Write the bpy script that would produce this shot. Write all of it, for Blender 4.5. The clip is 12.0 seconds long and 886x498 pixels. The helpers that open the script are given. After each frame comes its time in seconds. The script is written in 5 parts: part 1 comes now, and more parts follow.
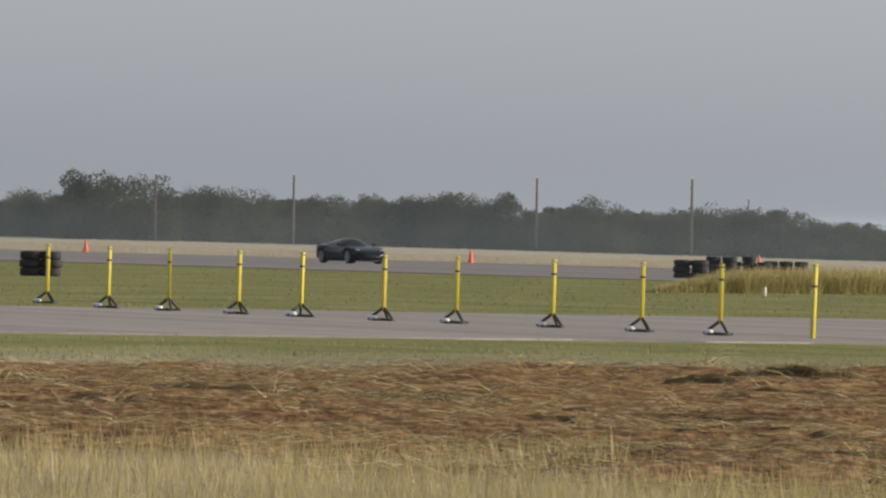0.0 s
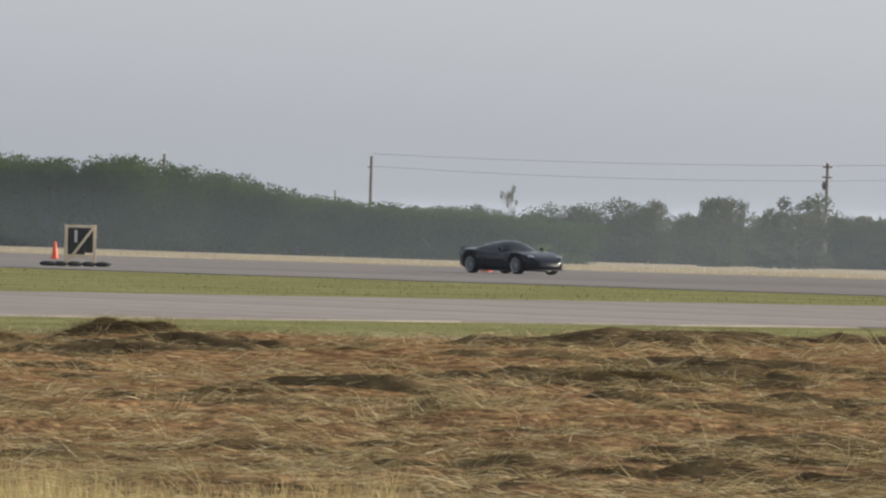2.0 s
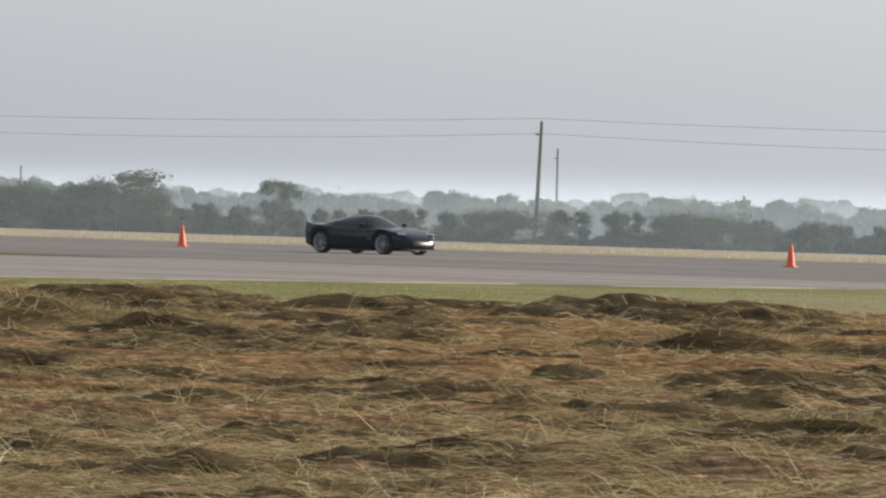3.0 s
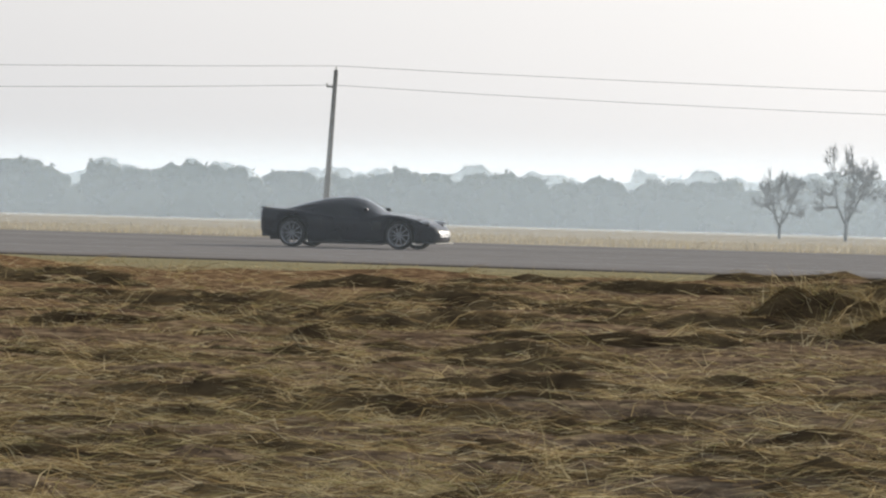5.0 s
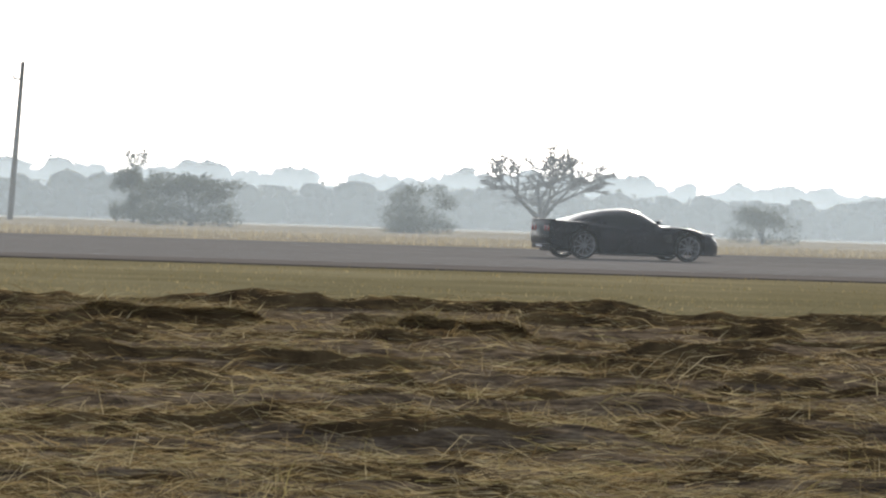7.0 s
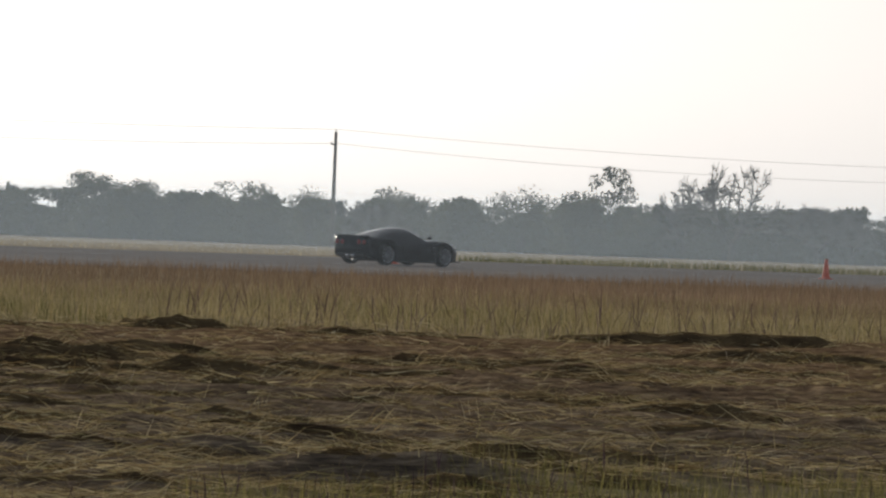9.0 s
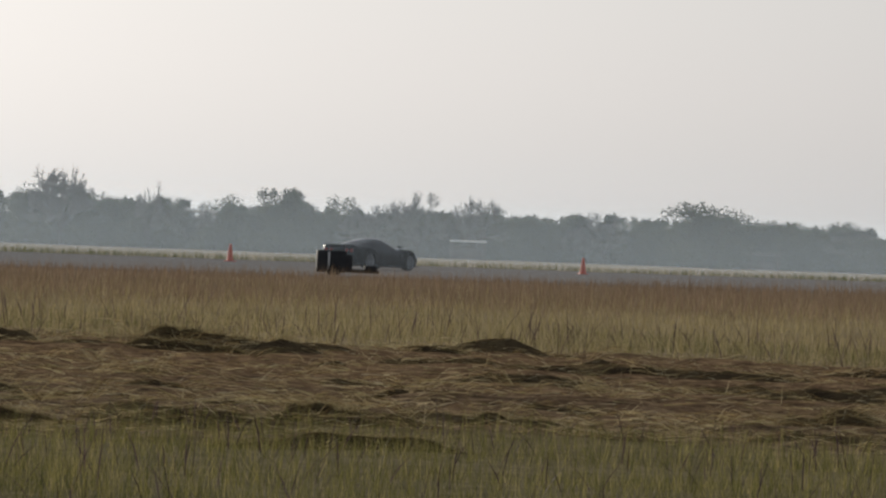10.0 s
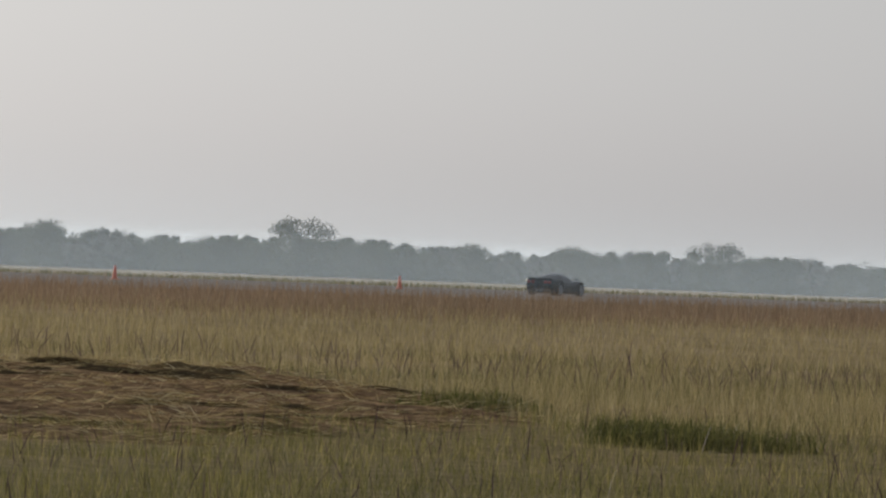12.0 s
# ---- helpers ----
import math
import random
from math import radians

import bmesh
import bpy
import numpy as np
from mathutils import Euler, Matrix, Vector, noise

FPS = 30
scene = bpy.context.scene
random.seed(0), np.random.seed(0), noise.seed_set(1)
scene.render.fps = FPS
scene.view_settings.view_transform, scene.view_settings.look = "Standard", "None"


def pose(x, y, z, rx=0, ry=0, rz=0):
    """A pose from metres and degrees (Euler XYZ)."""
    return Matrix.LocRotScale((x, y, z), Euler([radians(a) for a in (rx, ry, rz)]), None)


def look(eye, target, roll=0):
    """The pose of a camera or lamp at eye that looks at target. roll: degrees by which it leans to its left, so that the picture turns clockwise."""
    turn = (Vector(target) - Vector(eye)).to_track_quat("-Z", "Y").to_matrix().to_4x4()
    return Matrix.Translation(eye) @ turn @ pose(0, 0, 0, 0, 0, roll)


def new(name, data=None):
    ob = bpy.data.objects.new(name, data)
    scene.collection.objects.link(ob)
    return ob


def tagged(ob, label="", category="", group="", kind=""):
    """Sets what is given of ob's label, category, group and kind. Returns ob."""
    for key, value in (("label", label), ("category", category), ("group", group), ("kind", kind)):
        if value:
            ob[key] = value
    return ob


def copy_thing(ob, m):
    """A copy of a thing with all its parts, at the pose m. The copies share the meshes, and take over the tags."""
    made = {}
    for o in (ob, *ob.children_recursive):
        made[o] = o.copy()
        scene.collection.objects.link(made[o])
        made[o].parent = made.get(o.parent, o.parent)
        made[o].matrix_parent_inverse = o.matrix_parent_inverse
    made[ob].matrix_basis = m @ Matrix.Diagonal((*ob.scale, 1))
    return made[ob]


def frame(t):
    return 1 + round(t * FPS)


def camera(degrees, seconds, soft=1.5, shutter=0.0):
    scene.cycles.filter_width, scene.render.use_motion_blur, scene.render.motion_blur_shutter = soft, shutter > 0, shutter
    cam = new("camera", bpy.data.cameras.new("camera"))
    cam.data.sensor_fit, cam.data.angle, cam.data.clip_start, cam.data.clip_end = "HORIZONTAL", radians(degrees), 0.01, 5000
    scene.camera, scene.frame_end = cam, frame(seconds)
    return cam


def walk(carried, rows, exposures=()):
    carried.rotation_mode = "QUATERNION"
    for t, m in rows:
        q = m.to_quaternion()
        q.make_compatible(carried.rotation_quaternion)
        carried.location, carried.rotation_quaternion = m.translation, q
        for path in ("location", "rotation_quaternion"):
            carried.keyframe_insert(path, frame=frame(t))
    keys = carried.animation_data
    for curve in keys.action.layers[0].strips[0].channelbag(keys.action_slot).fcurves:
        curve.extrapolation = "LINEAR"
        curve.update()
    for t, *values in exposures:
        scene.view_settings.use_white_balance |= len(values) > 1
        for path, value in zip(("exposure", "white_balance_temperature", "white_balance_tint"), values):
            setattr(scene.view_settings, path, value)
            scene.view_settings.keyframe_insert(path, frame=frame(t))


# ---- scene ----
# The camera stands on the edge of a hay field and pans with the car: seconds, bearing east of north, tilt, lean (degrees).
EYE = (0.0, 0.0, 1.90)
cam = camera(5.999, 12.0, soft=2.3)
PAN = [
    (0.0, -61.193, -0.149, 1.20), (0.3, -60.035, -0.139, 1.23), (0.5, -59.407, -0.132, 1.24), (1.0, -57.377, -0.150, 1.28),
    (1.5, -54.697, -0.196, 1.32), (2.0, -51.943, -0.185, 1.37), (2.2, -50.105, -0.228, 1.40), (2.4, -48.158, -0.271, 1.42),
    (2.5, -47.306, -0.292, 1.43), (2.6, -46.476, -0.305, 1.44), (2.8, -44.694, -0.330, 1.47), (3.0, -42.710, -0.354, 1.49),
    (3.2, -40.495, -0.356, 1.51), (3.3, -39.478, -0.357, 1.52), (3.4, -38.573, -0.357, 1.54), (3.5, -37.724, -0.358, 1.55),
    (3.6, -36.671, -0.372, 1.55), (3.7, -35.396, -0.385, 1.54), (4.1, -30.207, -0.407, 1.54), (4.5, -24.350, -0.457, 1.53),
    (4.9, -17.924, -0.507, 1.52), (5.3, -11.082, -0.529, 1.52), (5.4, -9.461, -0.526, 1.52), (5.5, -7.911, -0.523, 1.52),
    (5.6, -6.299, -0.529, 1.52), (5.7, -4.748, -0.535, 1.52), (5.8, -3.162, -0.542, 1.53), (5.9, -1.470, -0.548, 1.53),
    (6.0, 0.227, -0.554, 1.53), (6.1, 2.001, -0.548, 1.54), (6.2, 3.685, -0.542, 1.54), (6.3, 5.355, -0.536, 1.54),
    (6.4, 7.070, -0.529, 1.54), (6.5, 8.740, -0.523, 1.55), (6.6, 10.612, -0.516, 1.62), (6.7, 12.385, -0.509, 1.68),
    (6.8, 14.162, -0.502, 1.75), (6.9, 15.924, -0.494, 1.82), (7.0, 17.624, -0.487, 1.89), (7.1, 19.267, -0.479, 1.92),
    (7.2, 20.523, -0.470, 1.96), (7.3, 22.193, -0.461, 1.99), (7.4, 23.954, -0.453, 2.03), (7.5, 26.061, -0.444, 2.06),
    (7.6, 28.473, -0.420, 2.08), (7.7, 30.330, -0.395, 2.09), (8.1, 35.783, -0.371, 2.13), (8.5, 40.615, -0.318, 2.22),
    (8.9, 44.902, -0.266, 2.31), (9.3, 48.730, -0.242, 2.35), (9.5, 50.538, -0.199, 2.36), (10.0, 54.635, -0.163, 2.39),
    (10.5, 58.032, -0.164, 2.42), (11.0, 60.832, -0.078, 2.46), (11.5, 63.133, 0.030, 2.49), (12.0, 64.324, 0.051, 2.52),
]


def aim(bearing, tilt, lean):
    a, e = radians(bearing), radians(tilt)
    far = (EYE[0] + 100 * math.sin(a) * math.cos(e), EYE[1] + 100 * math.cos(a) * math.cos(e), EYE[2] + 100 * math.sin(e))
    return look(EYE, far, lean)

EXPOSURES = [(0.0, 0.0), (1.0, 0.1), (1.5, 0.2), (2.5, 0.3), (3.7, 0.22), (5.5, -0.12), (6.0, -0.15), (6.5, -0.3), (7.0, -0.25), (7.5, -0.65), (9.3, -1.0), (10.5, -0.78), (11.0, -0.74), (12.0, -0.7)]
walk(cam, [(t, aim(b, e, r)) for t, b, e, r in PAN], EXPOSURES)

# ---- light: a low hazy morning sun ahead of the camera ----
SUN_BEARING, SUN_HEIGHT = 24.0, 15.0
world = bpy.data.worlds.new("hazy_morning_sky")
scene.world = world
world.use_nodes = True
wn, wl = world.node_tree.nodes, world.node_tree.links
sky = wn.new("ShaderNodeTexSky")
sky.sky_type, sky.sun_disc = "NISHITA", False
sky.sun_elevation, sky.sun_rotation = radians(SUN_HEIGHT), radians(SUN_BEARING)
sky.air_density, sky.dust_density, sky.ozone_density, sky.altitude = 1.0, 1.5, 1.5, 50
# morning haze: it pales the sky's colours and adds its own even, grey-blue light
pale = wn.new("ShaderNodeHueSaturation")
pale.inputs["Saturation"].default_value = 0.22
wl.new(sky.outputs["Color"], pale.inputs["Color"])
haze = wn.new("ShaderNodeMix")
haze.data_type, haze.blend_type = "RGBA", "ADD"
haze.inputs["Factor"].default_value = 1.0
thick = wn.new("ShaderNodeTexCoord")
up = wn.new("ShaderNodeSeparateXYZ")
wl.new(thick.outputs["Generated"], up.inputs["Vector"])
thin = wn.new("ShaderNodeMapRange")
thin.inputs["From Min"].default_value, thin.inputs["From Max"].default_value = 0.0, 0.5
thin.inputs["To Min"].default_value, thin.inputs["To Max"].default_value = 1.0, 0.85
wl.new(up.outputs["Z"], thin.inputs["Value"])
veil = wn.new("ShaderNodeMix")
veil.data_type, veil.blend_type = "RGBA", "MULTIPLY"
veil.inputs["Factor"].default_value = 1.0
veil.inputs["A"].default_value = (1.45, 1.65, 2.11, 1)
wl.new(thin.outputs["Result"], veil.inputs["B"])
wl.new(veil.outputs["Result"], haze.inputs["B"])
wl.new(pale.outputs["Color"], haze.inputs["A"])
wl.new(haze.outputs["Result"], wn["Background"].inputs["Color"])
wn["Background"].inputs["Strength"].default_value = 0.1

lamp = bpy.data.lights.new("sun", "SUN")
lamp.energy, lamp.angle, lamp.color = 5.0, radians(1.0), (1.0, 0.89, 0.74)
sun = new("sun", lamp)
sa, se = radians(SUN_BEARING), radians(SUN_HEIGHT)
sun.matrix_world = look((300 * math.sin(sa) * math.cos(se), 300 * math.cos(sa) * math.cos(se), 300 * math.sin(se)), (0, 0, 0))


# ---- materials ----
def shader(name):
    m = bpy.data.materials.new(name)
    m.use_nodes = True
    m.node_tree.nodes.clear()
    n, l = m.node_tree.nodes, m.node_tree.links
    out = n.new("ShaderNodeOutputMaterial")
    return m, n, l, out


def ramp(n, stops):
    r = n.new("ShaderNodeValToRGB")
    e = r.color_ramp.elements
    while len(e) < len(stops):
        e.new(0.5)
    for k, (p, c) in zip(e, stops):
        k.position, k.color = p, (*c, 1)
    return r


def noise_at(n, l, scale, detail=4.0, rough=0.55, kind="Object"):
    co = n.new("ShaderNodeTexCoord")
    t = n.new("ShaderNodeTexNoise")
    t.inputs["Scale"].default_value, t.inputs["Detail"].default_value, t.inputs["Roughness"].default_value = scale, detail, rough
    l.new(co.outputs[kind], t.inputs["Vector"])
    return t


def surface(name, low, high, scale, rough=0.7, metal=0.0, fine=None, bump=0.0, coat=0.0, spec=0.5):
    """A painted, rubber, wooden or metal surface: two scales of colour variation and a fine relief."""
    m, n, l, out = shader(name)
    b = n.new("ShaderNodeBsdfPrincipled")
    t = noise_at(n, l, scale)
    r = ramp(n, [(0.3, low), (0.7, high)])
    l.new(t.outputs["Fac"], r.inputs["Fac"])
    f = noise_at(n, l, fine or scale * 9, 3.0)
    mix = n.new("ShaderNodeMix")
    mix.data_type, mix.blend_type = "RGBA", "MULTIPLY"
    mix.inputs["Factor"].default_value = 0.45
    fr = ramp(n, [(0.3, (0.62, 0.62, 0.62)), (0.75, (1, 1, 1))])
    l.new(f.outputs["Fac"], fr.inputs["Fac"])
    l.new(r.outputs["Color"], mix.inputs["A"])
    l.new(fr.outputs["Color"], mix.inputs["B"])
    l.new(mix.outputs["Result"], b.inputs["Base Color"])
    rr = n.new("ShaderNodeMapRange")
    rr.inputs["To Min"].default_value, rr.inputs["To Max"].default_value = max(0.03, rough - 0.1), min(1.0, rough + 0.12)
    l.new(f.outputs["Fac"], rr.inputs["Value"])
    l.new(rr.outputs["Result"], b.inputs["Roughness"])
    b.inputs["Metallic"].default_value, b.inputs["Coat Weight"].default_value = metal, coat
    b.inputs["Coat Roughness"].default_value = 0.05
    b.inputs["Specular IOR Level"].default_value = spec
    if bump:
        u = n.new("ShaderNodeBump")
        u.inputs["Strength"].default_value, u.inputs["Distance"].default_value = bump, 0.01
        l.new(f.outputs["Fac"], u.inputs["Height"])
        l.new(u.outputs["Normal"], b.inputs["Normal"])
    l.new(b.outputs["BSDF"], out.inputs["Surface"])
    return m


def blades(name, stops, through_light=0.45, patch=0.12, patch_stops=None, gloss=0.015):
    """Grass, straw or leaves: each blade has its own tone, and light comes through from behind."""
    m, n, l, out = shader(name)
    geo = n.new("ShaderNodeNewGeometry")
    r = ramp(n, stops)
    l.new(geo.outputs["Random Per Island"], r.inputs["Fac"])
    t = noise_at(n, l, patch, 3.0)
    pr = ramp(n, patch_stops or [(0.35, (0.72, 0.74, 0.7)), (0.65, (1.0, 0.98, 0.95))])
    l.new(t.outputs["Fac"], pr.inputs["Fac"])
    mix = n.new("ShaderNodeMix")
    mix.data_type, mix.blend_type = "RGBA", "MULTIPLY"
    mix.inputs["Factor"].default_value = 1.0
    l.new(r.outputs["Color"], mix.inputs["A"])
    l.new(pr.outputs["Color"], mix.inputs["B"])
    d, tr = n.new("ShaderNodeBsdfDiffuse"), n.new("ShaderNodeBsdfTranslucent")
    gl = n.new("ShaderNodeBsdfGlossy")
    gl.inputs["Roughness"].default_value = 0.45
    gl.inputs["Color"].default_value = (0.9, 0.9, 0.9, 1)
    l.new(mix.outputs["Result"], d.inputs["Color"])
    l.new(mix.outputs["Result"], tr.inputs["Color"])
    s = n.new("ShaderNodeMixShader")
    s.inputs["Fac"].default_value = through_light
    l.new(d.outputs["BSDF"], s.inputs[1])
    l.new(tr.outputs["BSDF"], s.inputs[2])
    s2 = n.new("ShaderNodeMixShader")
    s2.inputs["Fac"].default_value = gloss
    l.new(s.outputs["Shader"], s2.inputs[1])
    l.new(gl.outputs["BSDF"], s2.inputs[2])
    l.new(s2.outputs["Shader"], out.inputs["Surface"])
    return m


def ground_material():
    m, n, l, out = shader("field_soil")
    b = n.new("ShaderNodeBsdfPrincipled")
    b.inputs["Roughness"].default_value = 0.95
    b.inputs["Specular IOR Level"].default_value = 0.0

    def zone(stops, scale, layer=1.0):
        t = noise_at(n, l, scale, 6.0, 0.65)
        if layer > 1:
            mp = n.new("ShaderNodeMapping")
            mp.inputs["Scale"].default_value = (1.0, 1.0, layer)
            l.new(t.inputs["Vector"].links[0].from_socket, mp.inputs["Vector"])
            l.new(mp.outputs["Vector"], t.inputs["Vector"])
        r = ramp(n, stops)
        l.new(t.outputs["Fac"], r.inputs["Fac"])
        return r.outputs["Color"]

    earth = zone([(0.32, (0.065, 0.039, 0.025)), (0.5, (0.21, 0.125, 0.064)), (0.68, (0.45, 0.30, 0.15))], 3.4, 9.0)
    green = zone([(0.3, (0.165, 0.172, 0.075)), (0.55, (0.24, 0.24, 0.11)), (0.75, (0.34, 0.31, 0.16))], 0.22)
    gold = zone([(0.3, (0.27, 0.22, 0.15)), (0.55, (0.41, 0.35, 0.245)), (0.75, (0.54, 0.47, 0.35))], 0.12)
    at = n.new("ShaderNodeAttribute")
    at.attribute_name = "cover"
    sep = n.new("ShaderNodeSeparateColor")
    l.new(at.outputs["Color"], sep.inputs["Color"])
    m1, m2 = n.new("ShaderNodeMix"), n.new("ShaderNodeMix")
    m1.data_type = m2.data_type = "RGBA"
    l.new(sep.outputs["Red"], m1.inputs["Factor"])
    l.new(gold, m1.inputs["A"])
    # greyer copy of the earth: haze and glare put into the soil colour
    hazed_earth = zone([(0.32, (0.05, 0.042, 0.034)), (0.5, (0.15, 0.118, 0.085)), (0.68, (0.32, 0.262, 0.185))], 3.4, 9.0)
    m0 = n.new("ShaderNodeMix")
    m0.data_type = "RGBA"
    l.new(sep.outputs["Blue"], m0.inputs["Factor"])
    l.new(earth, m0.inputs["A"])
    l.new(hazed_earth, m0.inputs["B"])
    l.new(m0.outputs["Result"], m1.inputs["B"])
    l.new(sep.outputs["Green"], m2.inputs["Factor"])
    l.new(m1.outputs["Result"], m2.inputs["A"])
    l.new(green, m2.inputs["B"])
    l.new(m2.outputs["Result"], b.inputs["Base Color"])
    f = noise_at(n, l, 7.0, 5.0)
    u = n.new("ShaderNodeBump")
    u.inputs["Strength"].default_value, u.inputs["Distance"].default_value = 0.8, 0.08
    l.new(f.outputs["Fac"], u.inputs["Height"])
    l.new(u.outputs["Normal"], b.inputs["Normal"])
    l.new(b.outputs["BSDF"], out.inputs["Surface"])
    return m


def pavement_material(name, low, high):
    m, n, l, out = shader(name)
    b = n.new("ShaderNodeBsdfPrincipled")
    co = n.new("ShaderNodeTexCoord")
    mp = n.new("ShaderNodeMapping")
    mp.inputs["Scale"].default_value = (0.02, 0.35, 1)
    l.new(co.outputs["Object"], mp.inputs["Vector"])
    t = n.new("ShaderNodeTexNoise")
    t.inputs["Scale"].default_value, t.inputs["Detail"].default_value = 1.0, 6.0
    l.new(mp.outputs["Vector"], t.inputs["Vector"])
    r = ramp(n, [(0.3, low), (0.7, high)])
    l.new(t.outputs["Fac"], r.inputs["Fac"])
    f = noise_at(n, l, 1.1, 6.0, 0.7)
    fr = ramp(n, [(0.35, (0.7, 0.7, 0.7)), (0.6, (1, 1, 1))])
    l.new(f.outputs["Fac"], fr.inputs["Fac"])
    mix = n.new("ShaderNodeMix")
    mix.data_type, mix.blend_type = "RGBA", "MULTIPLY"
    mix.inputs["Factor"].default_value = 0.6
    l.new(r.outputs["Color"], mix.inputs["A"])
    l.new(fr.outputs["Color"], mix.inputs["B"])
    l.new(mix.outputs["Result"], b.inputs["Base Color"])
    b.inputs["Roughness"].default_value = 1.0
    b.inputs["Specular IOR Level"].default_value = 0.0
    g = noise_at(n, l, 60.0, 2.0)
    u = n.new("ShaderNodeBump")
    u.inputs["Strength"].default_value, u.inputs["Distance"].default_value = 0.5, 0.01
    l.new(g.outputs["Fac"], u.inputs["Height"])
    l.new(u.outputs["Normal"], b.inputs["Normal"])
    l.new(b.outputs["BSDF"], out.inputs["Surface"])
    return m


def haze_sheet_material(name, density, west, east, west_share, top):
    """Haze put on a see-through sheet: most light passes, the rest scatters; thins upwards and westwards."""
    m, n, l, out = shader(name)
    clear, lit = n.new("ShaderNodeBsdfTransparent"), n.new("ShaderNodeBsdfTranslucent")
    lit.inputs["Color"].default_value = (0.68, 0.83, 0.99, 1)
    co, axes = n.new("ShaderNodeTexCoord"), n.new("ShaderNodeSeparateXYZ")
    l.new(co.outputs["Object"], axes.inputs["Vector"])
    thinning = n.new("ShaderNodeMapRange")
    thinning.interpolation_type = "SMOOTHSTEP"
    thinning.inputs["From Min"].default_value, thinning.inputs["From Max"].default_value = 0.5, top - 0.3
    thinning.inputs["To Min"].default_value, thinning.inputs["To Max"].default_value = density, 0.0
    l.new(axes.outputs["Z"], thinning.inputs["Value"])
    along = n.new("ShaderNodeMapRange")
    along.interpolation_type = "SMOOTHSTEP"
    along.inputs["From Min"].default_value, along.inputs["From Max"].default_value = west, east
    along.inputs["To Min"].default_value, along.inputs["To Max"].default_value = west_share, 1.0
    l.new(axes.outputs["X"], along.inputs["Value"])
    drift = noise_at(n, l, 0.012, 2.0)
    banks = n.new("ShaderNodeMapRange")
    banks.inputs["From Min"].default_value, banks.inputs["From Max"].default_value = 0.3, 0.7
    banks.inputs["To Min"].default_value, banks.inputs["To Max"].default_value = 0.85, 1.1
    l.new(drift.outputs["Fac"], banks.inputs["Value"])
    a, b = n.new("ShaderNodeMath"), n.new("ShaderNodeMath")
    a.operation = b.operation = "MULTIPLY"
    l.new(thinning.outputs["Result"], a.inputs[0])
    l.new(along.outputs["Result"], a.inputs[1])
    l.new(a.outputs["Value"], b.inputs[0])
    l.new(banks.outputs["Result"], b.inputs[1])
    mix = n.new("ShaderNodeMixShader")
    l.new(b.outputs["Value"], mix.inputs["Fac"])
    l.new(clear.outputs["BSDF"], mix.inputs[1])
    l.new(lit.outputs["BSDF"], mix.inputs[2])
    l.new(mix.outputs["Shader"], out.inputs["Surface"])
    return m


SOIL = ground_material()
CONCRETE = pavement_material("weathered_runway_concrete", (0.215, 0.20, 0.19), (0.315, 0.295, 0.28))
TAXI = pavement_material("pale_taxiway_concrete", (0.30, 0.27, 0.25), (0.40, 0.362, 0.335))
STRAW = blades("cut_straw", [(0.0, (0.12, 0.08, 0.04)), (0.35, (0.40, 0.295, 0.145)), (0.6, (0.67, 0.54, 0.30)), (0.85, (0.88, 0.78, 0.52)), (0.9, (0.42, 0.375, 0.17)), (1.0, (0.5, 0.45, 0.22))], 0.3, 0.25)
DRY = blades("dry_standing_grass", [(0.0, (0.38, 0.32, 0.21)), (0.5, (0.52, 0.45, 0.31)), (1.0, (0.63, 0.56, 0.41))], 0.45, 0.15)
GOLD = blades("golden_standing_grass", [(0.0, (0.34, 0.27, 0.125)), (0.5, (0.51, 0.42, 0.2)), (1.0, (0.64, 0.545, 0.29))], 0.42, 0.15)
GREENISH = blades("green_and_dry_grass", [(0.0, (0.12, 0.12, 0.04)), (0.4, (0.25, 0.23, 0.075)), (0.75, (0.39, 0.34, 0.135)), (1.0, (0.52, 0.44, 0.215))], 0.42, 0.12)
MEADOW = blades("tall_meadow_grass", [(0.0, (0.22, 0.185, 0.085)), (0.4, (0.37, 0.305, 0.15)), (0.75, (0.50, 0.42, 0.235)), (1.0, (0.62, 0.54, 0.34))], 0.42, 0.12)
LAWN = blades("short_olive_grass", [(0.0, (0.17, 0.175, 0.07)), (0.6, (0.25, 0.25, 0.11)), (1.0, (0.36, 0.335, 0.175))], 0.4, 0.06)
RUSSET = blades("russet_seed_grass", [(0.0, (0.21, 0.145, 0.105)), (0.5, (0.30, 0.215, 0.155)), (1.0, (0.40, 0.305, 0.215))], 0.4, 0.05)
TUSSOCK = blades("lush_green_grass", [(0.0, (0.08, 0.09, 0.03)), (0.6, (0.15, 0.155, 0.055)), (1.0, (0.26, 0.24, 0.10))], 0.4, 0.2)
WEED = blades("dark_purple_weed", [(0.0, (0.06, 0.035, 0.05)), (1.0, (0.14, 0.09, 0.11))], 0.3)
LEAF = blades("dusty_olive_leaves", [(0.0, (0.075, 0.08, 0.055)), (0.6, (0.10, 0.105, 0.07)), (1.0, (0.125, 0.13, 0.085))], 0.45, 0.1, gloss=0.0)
GROVE_LEAF = blades("deep_green_leaves", [(0.0, (0.055, 0.085, 0.035)), (0.6, (0.075, 0.11, 0.045)), (1.0, (0.10, 0.135, 0.06))], 0.45, 0.15, gloss=0.0)
BARK = surface("grey_bark", (0.05, 0.043, 0.036), (0.10, 0.09, 0.078), 3.0, 0.9, bump=0.6)
TWIG = surface("pale_grey_twigs", (0.14, 0.13, 0.115), (0.22, 0.205, 0.185), 3.0, 0.9)
PAINT = surface("black_car_paint", (0.005, 0.006, 0.012), (0.008, 0.009, 0.017), 2.0, 0.2, coat=0.14, spec=0.22)
